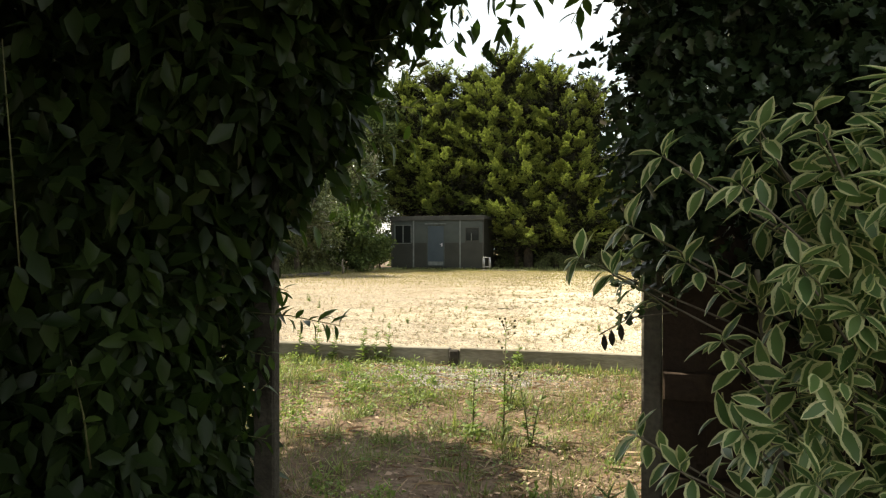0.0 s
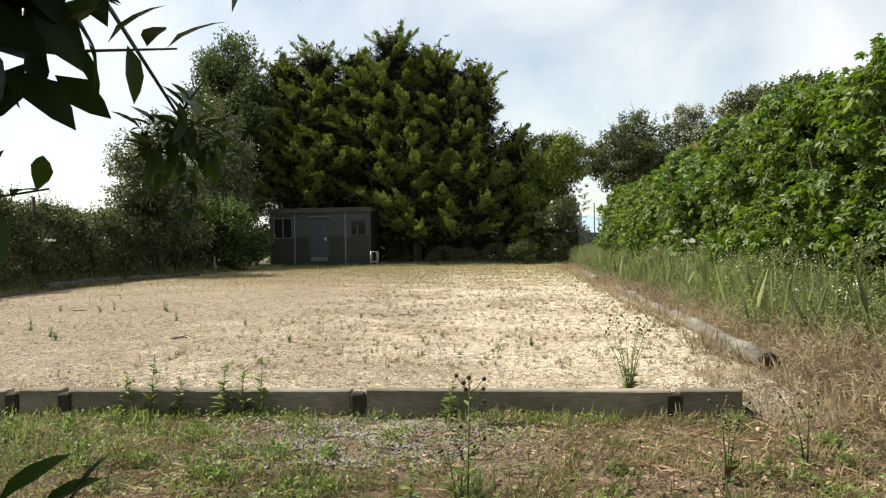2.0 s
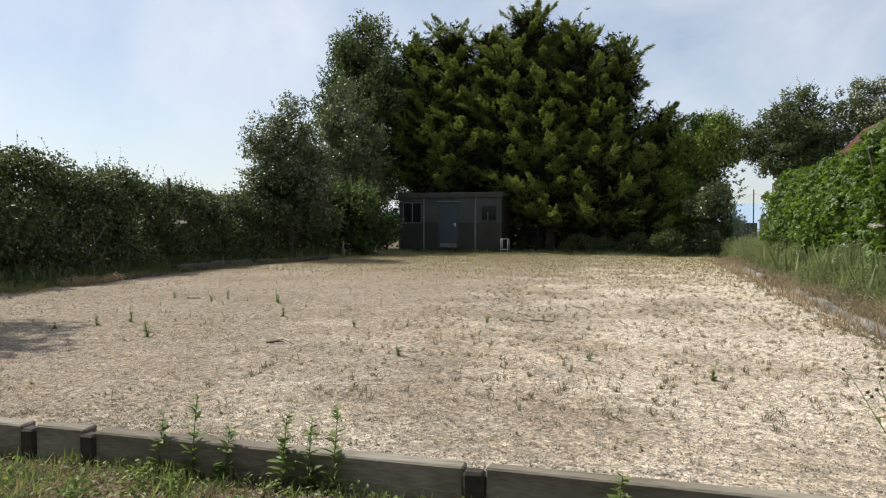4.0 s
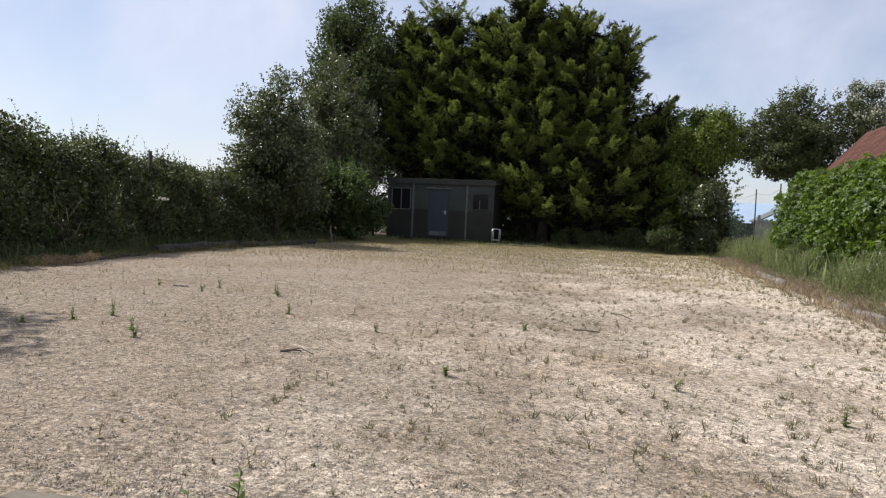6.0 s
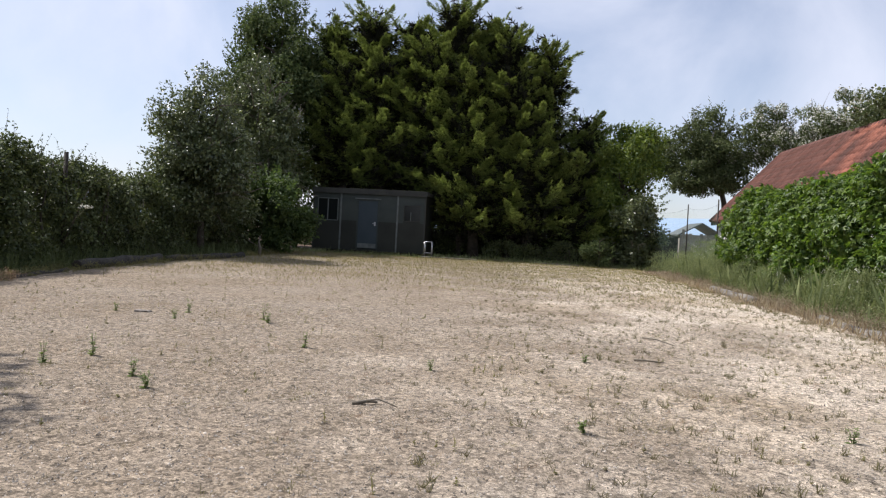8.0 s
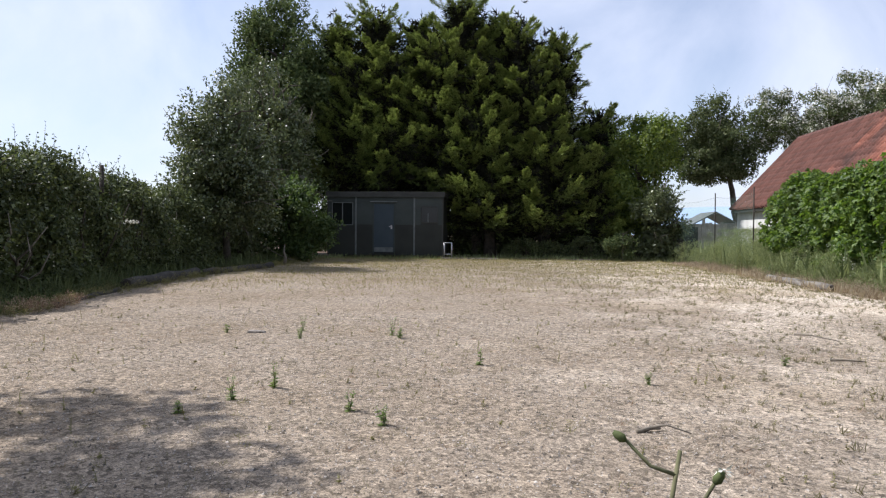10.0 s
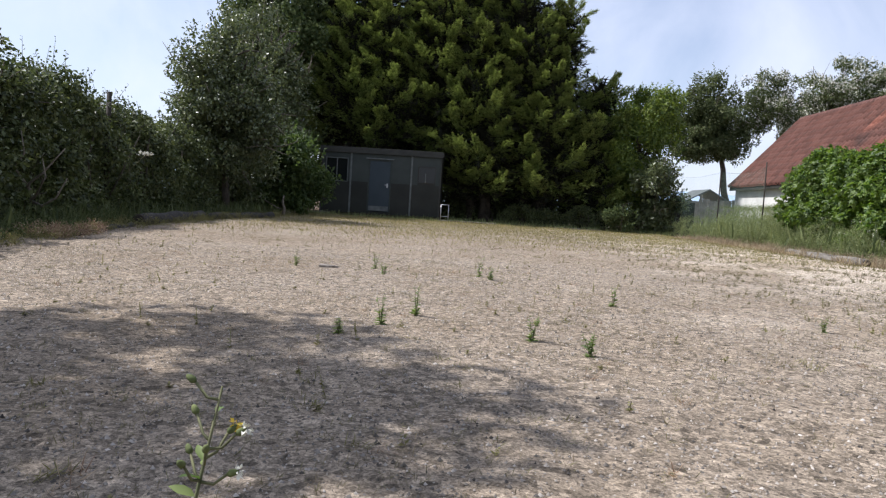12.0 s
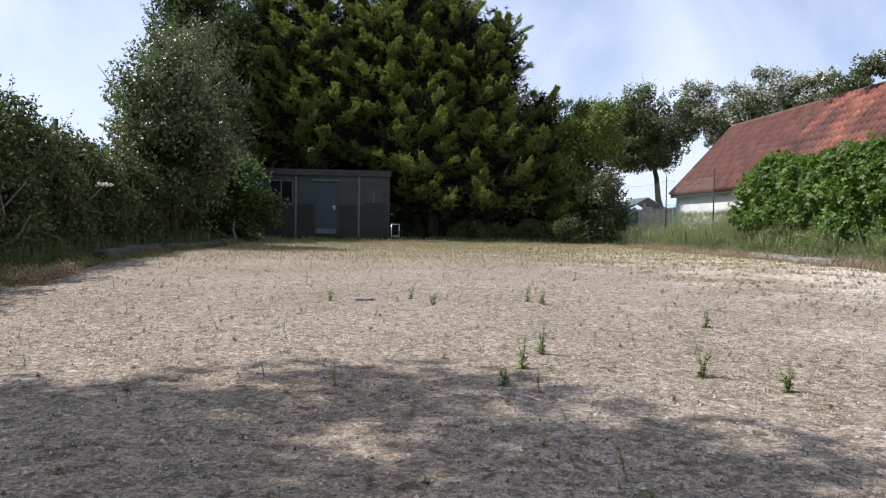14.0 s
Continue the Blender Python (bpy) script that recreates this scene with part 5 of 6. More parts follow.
def sprout(owner, me, a, b, k, size, whorl=0):
    """A thin stem from a to b with single leaves along it, and a few at its tip."""
    a, b = np.array(a, float), np.array(b, float)
    mid = (a + b) / 2 + rng.normal(0, 0.02, 3)
    V, F, U = tube([a, mid, b], [0.0032, 0.0026, 0.0014], 5)
    part_me("stem", mesh_np("stem", V, F, U, M_STALK, True), owner)
    ax = unit(b - a)
    for i in range(k + whorl):
        u = 1.0 if i >= k else 0.2 + 0.8 * (i + 0.5) / k
        p = a + (b - a) * u
        q = unit(np.cross(ax, (math.cos(i * 2.4), math.sin(i * 2.4), 0.3 * math.sin(i))))
        d = unit(ax * (0.5 if i < k else 0.35) + q * 0.9 + np.array((0, 0, -0.35 if i < k else -0.1)) + rng.normal(0, 0.15, 3))
        nrm = np.array((0, 0, 1.0)) + 0.4 * q + ax * 0.4 + rng.normal(0, 0.2, 3)
        X = unit(np.cross(d, nrm))
        Z = np.cross(X, d)
        s = size * rng.uniform(0.7, 1.2)
        m = Matrix(((X[0] * s, d[0] * s, Z[0] * s, p[0]), (X[1] * s, d[1] * s, Z[1] * s, p[1]), (X[2] * s, d[2] * s, Z[2] * s, p[2]), (0, 0, 0, 1)))
        ob = new("leaf", me)
        ob.parent = owner
        ob.matrix_basis = m


gate_hedge()


def hanging_branch():
    t = thing("hanging_branch", "leafy branch hanging out of the hedge into the light", "branch")
    me = mesh_np("leaf", *scatter(LEAF_NARROW, np.zeros((1, 3)), np.array([(0, 1.0, 0)]), np.array([(0, 0, 1.0)]), 1.0), mat=M_NEAR_PIECE)
    V, F, U = tube([(-2.5, 3.7, 2.5), (-2.1, 3.65, 2.2), (-1.73, 3.56, 1.72), (-1.57, 3.54, 1.48)], [0.012, 0.009, 0.005, 0.003], 6)
    part_me("stem", mesh_np("stem", V, F, U, M_TWIG, True), t)
    c = np.array((-1.555, 3.53, 1.39))
    for a, b, k in (((0, 0, 0.08), (0.09, 0.02, 0.05), 8), ((0, 0, 0.09), (-0.10, 0.0, 0.06), 8), ((0, 0, 0.02), (0.02, 0.0, -0.12), 7), ((0, 0, 0.05), (0.05, 0.09, 0.0), 8), ((0, 0, 0.06), (-0.04, -0.08, 0.0), 8), ((0, 0, 0.1), (0.02, 0.0, 0.13), 6), ((0, 0, 0.03), (-0.08, 0.05, -0.03), 7), ((0, 0, 0.05), (0.1, -0.04, 0.0), 8), ((0, 0, 0.06), (-0.1, 0.03, 0.02), 8), ((0, 0, 0.04), (0.04, -0.06, 0.06), 8), ((0, 0, 0.02), (-0.03, 0.04, 0.08), 8)):
        sprout(t, me, c + np.array(a) * 0.9, c + np.array(b) * 0.9, k, 0.064, 3)


hanging_branch()


def holly_bush():
    h = thing("holly_bush", "dark glossy holly standing over the gate panel", "bush")
    n = 560
    z = rng.uniform(0.9, 3.0, n)
    y = rng.uniform(2.75, 3.45, n) - 0.5 * (z > 2.2) * rng.random(n)
    x = right_edge(z) + 2.2 * rng.random(n) ** 1.6
    C = np.stack([x, y, z], -1)
    k = 420
    zz = rng.uniform(1.02, 2.6, k)
    E = np.stack([right_edge(zz) + 0.75 * rng.random(k), rng.uniform(2.85, 3.4, k), zz], -1)
    E2 = np.stack([rng.uniform(0.0, 1.5, 520), rng.uniform(2.6, 3.4, 520), rng.uniform(1.4, 3.0, 520)], -1)
    E3 = np.stack([rng.normal(-0.19, 0.05, 90), rng.uniform(2.55, 2.85, 90), rng.uniform(1.15, 2.1, 90)], -1)
    E4 = np.stack([-0.26 + 0.4 * rng.random(36) ** 1.2, rng.uniform(2.74, 2.92, 36), rng.uniform(1.4, 2.3, 36)], -1)
    C = np.concatenate([C, E, E2, E3, E4])
    V, F, U = clumps(C, 0.13, 26, HOLLY, 0.055)
    part_me("leaves", mesh_np("leaves", V, F, U, M_HOLLY), h, kind="stuff")
    for k in range(7):
        x, y = rng.uniform(0.0, 1.6), rng.uniform(3.12, 3.3)
        V, F, U = tube([(x, y, -0.05), (x + rng.normal(0, 0.1), y, 1.2), (x + rng.normal(0, 0.25), y, 2.6)], [0.03, 0.024, 0.01], 6)
        part_me("stem", mesh_np("stem", V, F, U, M_BARK, True), h)


holly_bush()


def variegated_shrub():
    h = thing("variegated_shrub", "green shrub with cream edged leaves in front of brown boards", "shrub")
    me = mesh_np("leaf", *scatter(LEAF, np.zeros((1, 3)), np.array([(0, 1.0, 0)]), np.array([(0, 0, 1.0)]), 1.0, 0.92), mat=M_VARIEG_PIECE)
    tips = [(-0.45, 2.56, 1.13), (-0.35, 2.52, 1.08), (-0.30, 2.35, 1.22), (-0.16, 2.25, 1.12), (-0.22, 2.15, 1.38), (-0.05, 2.1, 1.30), (0.06, 2.05, 1.12), (-0.08, 2.2, 0.93), (0.1, 2.1, 1.46), (0.22, 1.95, 1.25), (0.24, 2.0, 1.5), (0.3, 1.95, 1.0),
            (-0.28, 2.3, 0.66), (-0.18, 2.15, 0.62), (-0.05, 2.1, 0.74), (0.08, 2.0, 0.66), (-0.36, 2.45, 0.42), (-0.3, 2.3, 0.28), (-0.12, 2.1, 0.36), (0.06, 2.0, 0.40), (0.2, 1.95, 0.52), (0.24, 1.9, 0.8), (-0.1, 2.15, 0.16), (0.12, 2.0, 0.2), (0.3, 1.9, 0.3), (0.0, 2.3, 1.45), (0.4, 1.9, 1.4)]
    tips += [(random.uniform(0.0, 0.75), random.uniform(2.1, 2.5), 0.15 + 1.5 * (k + 0.5) / 34) for k in range(34)]
    for p in tips:
        p = np.array(p)
        root = np.array((0.30 + 0.3 * rng.random(), 2.55 + 0.2 * rng.random(), max(0.05, p[2] - 0.55)))
        mid = (root + p) / 2 + (0, 0, 0.05)
        V, F, U = tube([root, mid, p], [0.006, 0.004, 0.0022], 5)
        part_me("stem", mesh_np("stem", V, F, U, M_TWIG, True), h)
        a = p + (root - p) * 0.22
        sprout(h, me, a, p, 6, 0.088, 6)
    n = 230
    C = np.stack([rng.uniform(0.05, 1.3, n), rng.uniform(2.1, 2.85, n), rng.uniform(0.1, 1.45, n)], -1)
    C[:, 1] -= 0.25 * np.clip(C[:, 0] - 0.2, 0, 1)
    V, F, U = clumps(C, 0.11, 14, LEAF, 0.092, W=0.92)
    part_me("inner_leaves", mesh_np("inner_leaves", V, F, U, M_VARIEG), h, kind="stuff")
    for k in range(8):
        x, y = 0.15 + 0.14 * k, 2.5 + 0.15 * math.sin(k * 2)
        V, F, U = tube([(x, y, -0.05), (x - 0.05, y - 0.03, 0.5), (x - 0.12, y - 0.1, 1.1)], [0.025, 0.017, 0.008], 6)
        part_me("stem", mesh_np("stem", V, F, U, M_TWIG, True), h)


variegated_shrub()
broadleaf("broadleaf_tree", (-3.5, 4.0, 0.0), 4.6, (-3.3, 3.9, 2.9), (0.75, 0.7, 1.7), M_NEAR, "young leafy tree rising out of the gate hedge", 120, 60, 0.11, clump_r=0.3, trunk_r=0.06, spread=0.5)
# unseen tall dense hedges added on both sides of the path to shade it
hedge("path_shade_hedge", [(-4.4, 2.9), (-4.0, 0.5), (-3.7, -2.5), (-3.7, -5.5)], 0.7, [4.2, 4.4, 4.4, 4.2], M_HEDGE_L, "unseen tall hedge added along the path to shade it", 330, 44, 0.15, 0.42, SMALL, z0=0.05)
hedge("path_shade_hedge", [(2.6, 3.4), (2.3, 2.6), (2.1, 1.9)], 0.6, [3.4, 3.3, 3.0], M_HEDGE_L, "unseen tall hedge added along the path to shade it", 160, 44, 0.15, 0.42, SMALL, z0=0.05)


def holly_sprigs():
    h = thing("holly_sprig", "dark holly sprigs standing out against the sky", "holly")
    me = mesh_np("leaf", *scatter(HOLLY, np.zeros((1, 3)), np.array([(0, 1.0, 0)]), np.array([(0, 0, 1.0)]), 1.0), mat=M_HOLLY)
    for a, b, k in (((0.02, 2.7, 1.55), (-0.36, 2.72, 1.80), 14), ((0.02, 2.7, 1.45), (-0.34, 2.72, 1.58), 14), ((0.0, 2.7, 1.6), (-0.22, 2.65, 1.95), 12), ((0.0, 2.95, 1.2), (-0.34, 2.95, 1.02), 12), ((0.0, 2.85, 1.3), (-0.32, 2.85, 1.28), 11), ((-0.05, 2.95, 1.05), (-0.34, 2.98, 0.92), 10), ((0.0, 2.7, 1.4), (-0.3, 2.7, 1.42), 11)):
        sprout(h, me, a, b, k, 0.058, 2)
    for dx in (0.0, 0.05, 0.09):
        V, F, U = scatter(LEAF_NARROW, np.array([(-0.33 - 0.6 * dx, 2.76, 0.91 - 0.4 * dx)]), np.array([(0.05, 0, -1.0)]), np.array([(0, -1.0, 0.2)]), 0.06, 1.0)
        part_me("dead_leaf", mesh_np("dead_leaf", V, F, U, M_LOG_END), h, "dead brown hanging leaf")
    V, F, U = tube([(-0.15, 2.78, 0.95), (-0.3, 2.76, 0.93), (-0.40, 2.76, 0.87)], [0.003, 0.0025, 0.002], 5)
    part_me("stem", mesh_np("stem", V, F, U, M_TWIG, True), h)


holly_sprigs()


def shade_canopy():
    """Unseen leaves added over the path, behind and above the gateway, to shade it."""
    t = thing("path_shade_tree", "unseen leafy branches added over the path to shade it", "tree")
    n = 620
    C = np.stack([rng.uniform(-4.5, -0.2, n), rng.uniform(-3, 2.5, n), rng.uniform(2.6, 4.3, n)], -1)
    V, F, U = clumps(C, 0.35, 40, SMALL, 0.13)
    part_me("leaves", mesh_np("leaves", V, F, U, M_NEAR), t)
    sets = []
    for k in range(14):
        b = np.array((3.0 if k % 2 else -3.6, rng.uniform(-4, 2), 0.0))
        e = np.array((rng.uniform(-2.5, 1.5), b[1] + rng.normal(0, 0.6), rng.uniform(3.0, 3.9)))
        m = np.array(((b[0] * 0.75 + e[0] * 0.25), (b[1] + e[1]) / 2, 2.6))
        sets.append(tube([b, (b + m) / 2 + rng.normal(0, 0.1, 3), m, e], [0.07, 0.055, 0.04, 0.012], 6))
    V, F, U = join(*sets)
    part_me("limbs", mesh_np("limbs", V, F, U, M_BARK, True), t)


shade_canopy()
# out of view, added to keep light off the left of the gateway
hedge("back_shade_hedge", [(-3.9, -2.2), (-2.6, -2.8), (-1.3, -3.0)], 0.6, [3.4, 3.4, 3.2], M_HEDGE_L, "unseen hedge added beside the path to shade the gateway", 150, 40, 0.14, 0.4, SMALL)



# ---- weeds, grass, litter, stones ----
def noise_mask(x, y, s, seed):
    return 0.5 + 0.5 * vnoise(x, y, s, seed) * 0.7 + 0.25 * vnoise(x, y, s * 2.7, seed + 3)


def blades(P, length, lean, mat_w=1.0, up=1.0):
    n = len(P)
    a = rng.random(n) * 2 * math.pi
    lean = lean * rng.uniform(0.2, 2.4, n)
    D = np.stack([np.cos(a) * lean, np.sin(a) * lean, np.full(n, up)], -1) * np.array((1, 1, 1)) + rng.normal(0, 0.12, (n, 3))
    N = np.stack([-np.sin(a), np.cos(a), np.full(n, 0.15)], -1) + np.stack([np.cos(a), np.sin(a), np.zeros(n)], -1) * 0.8
    return scatter(BLADE, P, D, N, length, mat_w)


def lawn_z(x, y):
    return ground_z(x, y) + 0.012 * vnoise(x, y, 3.1) + 0.012 * vnoise(x, y, 7.7, 2)


def court_z(x, y):
    return 0.2 + 0.012 * vnoise(x, y, 2.1) + 0.008 * vnoise(x, y, 8.3, 3) + 0.03 * np.clip(1 - (y - 6.4) / 0.5, 0, 1) - 0.15 * np.clip(1 - (y - 6.4) / 0.7, 0, 1) * np.clip((x - 0.45) / 0.25, 0, 1)


def stuff(name, sets, mat, label, category):
    V, F, U = join(*sets) if isinstance(sets, list) else sets
    return tagged(part_me(name, mesh_np(name, V, F, U, mat)), label, category, kind="stuff")


# lawn between gate and board
n = 120000
x, y = rng.uniform(-7.5, 3.6, n), rng.uniform(2.4, 6.27, n)
keep = rng.random(n) < np.clip(1.5 * noise_mask(x, y, 1.1, 1.0) - 0.25 - 0.32 * np.clip(x + 1.0, 0, 1.6), 0.10, 1) * (1 - 0.92 * np.exp(-((x + 1.6) / 0.65) ** 2 - ((y - 5.85) / 0.38) ** 2))
keep &= rng.random(n) < np.where(x < -4.6, 0.6, 1)
x, y = x[keep], y[keep]
stuff("lawn_grass", blades(np.stack([x, y, lawn_z(x, y)], -1), rng.uniform(0.025, 0.085, len(x)), 0.9, 1.1), M_GRASS, "patchy short green grass", "grass")
# thicker tufts of longer grass, and low leafy mounds
n = 1500
x, y = rng.uniform(-7.5, 3.4, n), rng.uniform(2.7, 6.22, n)
keep = rng.random(n) < np.clip(0.9 * noise_mask(x, y, 1.3, 4.0) + 0.1 - 0.25 * np.clip(x + 1.2, -0.6, 1) + 0.25 * np.clip(y - 5.5, 0, 1), 0.05, 1) * (1 - 0.92 * np.exp(-((x + 1.6) / 0.65) ** 2 - ((y - 5.85) / 0.38) ** 2))
x, y = x[keep], y[keep]
k = 34
spread = np.repeat(0.02 + 0.05 * rng.random(len(x)), k)
ls = np.repeat(0.05 + 0.11 * rng.random(len(x)) ** 1.8, k)
x, y = np.repeat(x, k) + spread * rng.standard_normal(len(spread)), np.minimum(np.repeat(y, k) + spread * rng.standard_normal(len(spread)), 6.23)
stuff("lawn_tufts", blades(np.stack([x, y, lawn_z(x, y)], -1), ls * rng.uniform(0.4, 1.0, len(x)), 0.8, 0.65), M_GRASS, "tufts of longer green grass in the lawn", "grass")
n = 620
x, y = rng.uniform(-7.0, 2.8, n), rng.uniform(3.0, 6.1, n)
keep = rng.random(n) < np.clip(1.5 * noise_mask(x, y, 1.5, 8.0) - 0.45 - 0.3 * np.clip(x + 1.4, -1, 1), 0.03, 1)
x, y = x[keep], y[keep]
C = np.stack([x, y, lawn_z(x, y) + 0.02], -1)
stuff("leafy_mounds", clumps(C, rng.uniform(0.05, 0.12, len(x)), 90, SMALL, 0.026, out_bias=0.5, droop=-0.4, shell=0.2), M_WEED, "low green leafy weeds in mounds", "weeds")
n = 5000
x, y = rng.uniform(-4.0, 3.4, n), rng.uniform(2.8, 6.25, n)
keep = rng.random(n) < np.clip(1.2 * noise_mask(x, y, 1.0, 7.0) - 0.35 + 0.3 * np.clip(x + 0.8, -1, 1), 0.03, 1)
x, y = x[keep], y[keep]
k = 7
x, y = np.repeat(x, k) + rng.normal(0, 0.025, len(x) * k), np.minimum(np.repeat(y, k) + rng.normal(0, 0.025, len(y) * k), 6.23)
stuff("dead_grass", blades(np.stack([x, y, lawn_z(x, y)], -1), rng.uniform(0.03, 0.12, len(x)), 1.2, 0.8), M_DRY, "tufts of dead straw coloured grass in the lawn", "dry grass")
# small broad-leaved weeds in the lawn
n = 34000
x, y = rng.uniform(-6.5, 3.2, n), rng.uniform(2.6, 6.26, n)
keep = rng.random(n) < np.clip(1.7 * noise_mask(x, y, 1.7, 5.0) - 0.6 - 0.35 * np.clip(x + 1.6, -1, 1) + 0.3 * np.clip(y - 5.2, 0, 1), 0, 1)
x, y = x[keep], y[keep]
a = rng.random(len(x)) * 6.28
stuff("lawn_weeds", scatter(SMALL, np.stack([x, y, lawn_z(x, y) + rng.uniform(0.004, 0.05, len(x))], -1), np.stack([np.cos(a), np.sin(a), rng.uniform(0.0, 0.9, len(x))], -1), np.stack([rng.normal(0, 0.3, len(x)), rng.normal(0, 0.3, len(x)), np.ones(len(x))], -1), rng.uniform(0.012, 0.036, len(x))), M_WEED, "small leafy weeds in the grass", "weeds")
# straw and stems lying about
n = 16000
x, y = rng.uniform(-6, 3.6, n), rng.uniform(2.4, 6.26, n)
a = rng.random(n) * 6.28
keep = rng.random(n) < np.clip(0.25 + 0.6 * noise_mask(x, y, 0.9, 9.0) + 0.25 * np.clip(x + 1, -0.5, 1), 0, 1)
x, y, a = x[keep], y[keep], a[keep]
P = np.stack([x, y, lawn_z(x, y) + 0.012 + 0.02 * rng.random(len(x))], -1)
stuff("dry_stems", scatter(BLADE, P, np.stack([np.cos(a), np.sin(a), rng.normal(0.05, 0.12, len(x))], -1), np.tile((0, 0, 1.0), (len(x), 1)) + rng.normal(0, 0.2, (len(x), 3)), 0.03 + 0.2 * rng.random(len(x)) ** 2, 0.3), M_RED_DRY, "dry reddish stems lying on the ground", "dry stems")
n = 22000
x, y = rng.uniform(-6, 3.4, n), rng.uniform(2.4, 6.26, n)
keep = rng.random(n) < np.clip(0.25 + 0.55 * np.clip(x + 1.5, -0.4, 1) + 0.5 * vnoise(x, y, 1.4, 6), 0.06, 1)
x, y = x[keep], y[keep]
n = len(x)
a = rng.random(n) * 6.28
stuff("leaf_litter", scatter(LEAF_MID, np.stack([x, y, lawn_z(x, y) + 0.01 + 0.015 * rng.random(n)], -1), np.stack([np.cos(a), np.sin(a), rng.normal(0, 0.15, n)], -1), np.stack([rng.normal(0, 0.35, n), rng.normal(0, 0.35, n), np.ones(n)], -1), 0.012 + 0.035 * rng.random(n) ** 1.6, 1.2), M_LITTER, "brown fallen leaves", "leaf litter")


def pebbles(x, y, z, size):
    tv = np.array([(1, 0, -0.1), (0, 1, -0.1), (-1, 0, -0.1), (0, -1, -0.1), (0, 0, 0.95)]) * 0.5
    tf = np.array([(0, 1, 4), (1, 2, 4), (2, 3, 4), (3, 0, 4)])
    n = len(x)
    jit = 1 + 0.35 * rng.standard_normal((n, 5, 3))
    V = np.stack([x, y, z], -1)[:, None, :] + tv[None] * jit * size[:, None, None]
    F = tf[None] + (np.arange(n) * 5)[:, None, None]
    return V.reshape(-1, 3), F.reshape(-1, 3), np.zeros((n * 5, 2))


n = 9000
x, y = rng.normal(-1.65, 0.5, n), rng.uniform(5.4, 6.22, n)
stuff("gravel", pebbles(x, y, lawn_z(x, y) + 0.004, rng.uniform(0.005, 0.017, n)), M_GRAVEL, "grey gravel spilled in front of the boards", "gravel")
n = 100000
y = 6.45 + 8 * rng.random(n) ** 1.6
x = rng.uniform(-10.5, 1.0, n)
stuff("court_stones", pebbles(x, y, court_z(x, y) + 0.001, 0.005 + 0.010 * rng.random(n) ** 2.2), M_STONE, "small pale and dark stones on the court", "stones")

# crumbs of dead plants and moss, thick in patches
n = 21000
y = 6.45 + 11 * rng.random(n) ** 1.5
x = court_left(y) + (1.0 - court_left(y)) * rng.random(n)
keep = rng.random(n) < np.clip(1.7 * noise_mask(x, y, 1.0, 6.0) - 0.35, 0.12, 1)
x, y = x[keep], y[keep]
k = 6
spread = np.repeat(0.006 + 0.016 * rng.random(len(x)), k)
x, y = np.repeat(x, k) + spread * rng.standard_normal(len(spread)), np.repeat(y, k) + spread * rng.standard_normal(len(spread))
stuff("court_crumbs", blades(np.stack([x, y, court_z(x, y)], -1), rng.uniform(0.008, 0.03, len(x)), 1.1, 1.8), M_DARK_WEED, "crumbs of dead plants and moss on the court", "dead plants")
# dry straw and moss over the court
n = 60000
y = 6.45 + 26.5 * rng.random(n) ** 1.3
x = court_left(y) + (1.1 - court_left(y)) * rng.random(n) ** 1.1
dens = np.clip(1.9 * noise_mask(x, y, 0.7, 2.0) - 0.55, 0.06, 1)
dens = np.where(y > 24, np.maximum(dens, 0.75), dens) * np.interp(y, [8, 15], [0.6, 1])
keep = rng.random(n) < dens
x, y = x[keep], y[keep]
stuff("court_straw", blades(np.stack([x, y, court_z(x, y)], -1), rng.uniform(0.012, 0.035, len(x)), 0.7, 1.3), M_DRY, "short dry straw on the court", "dry grass")
n = 60000
y = 17.0 + 16.4 * rng.random(n) ** 0.65
x = court_left(y) + (1.2 - court_left(y)) * rng.random(n)
stuff("far_grass", blades(np.stack([x, y, court_z(x, y)], -1), rng.uniform(0.02, 0.10, n), 0.8, 1.8), M_FAR_GRASS, "yellowed grass over the far end of the court", "grass")
# weed tufts: several blades each
n = 5200
y = 6.5 + 26.0 * rng.random(n) ** 1.25
x = court_left(y) + (1.1 - court_left(y)) * rng.random(n) ** 0.7
k = 16
tx, ty = np.repeat(x, k) + rng.normal(0, 0.02, n * k), np.repeat(y, k) + rng.normal(0, 0.02, n * k)
ts = np.repeat(0.011 + 0.038 * rng.random(n) ** 2.6, k)
half = (np.arange(n * k) // k) % 2 == 0
stuff("court_weeds", blades(np.stack([tx, ty, court_z(tx, ty)], -1)[half], (ts * rng.uniform(0.5, 1.1, n * k))[half], 1.4, 1.4), M_COURT_WEED, "small dull green weed tufts on the court", "weeds")
stuff("dead_weeds", blades(np.stack([tx, ty, court_z(tx, ty)], -1)[~half], (ts * rng.uniform(0.5, 1.1, n * k))[~half], 1.4, 1.4), M_RED_DRY, "small dead brown weed tufts on the court", "weeds")
n = 5200
y = 7.5 + 24 * rng.random(n) ** 1.1
x = 0.95 - 5.0 * rng.random(n) ** 1.8
k = 12
tx, ty = np.repeat(x, k) + rng.normal(0, 0.012, n * k), np.repeat(y, k) + rng.normal(0, 0.012, n * k)
ts = np.repeat(0.018 + 0.045 * rng.random(n) ** 1.5, k)
stuff("edge_weeds", blades(np.stack([tx, ty, court_z(tx, ty)], -1), ts * rng.uniform(0.5, 1.1, n * k), 0.7, 2.0), M_DARK_WEED, "small dark weed tufts towards the court edge", "weeds")
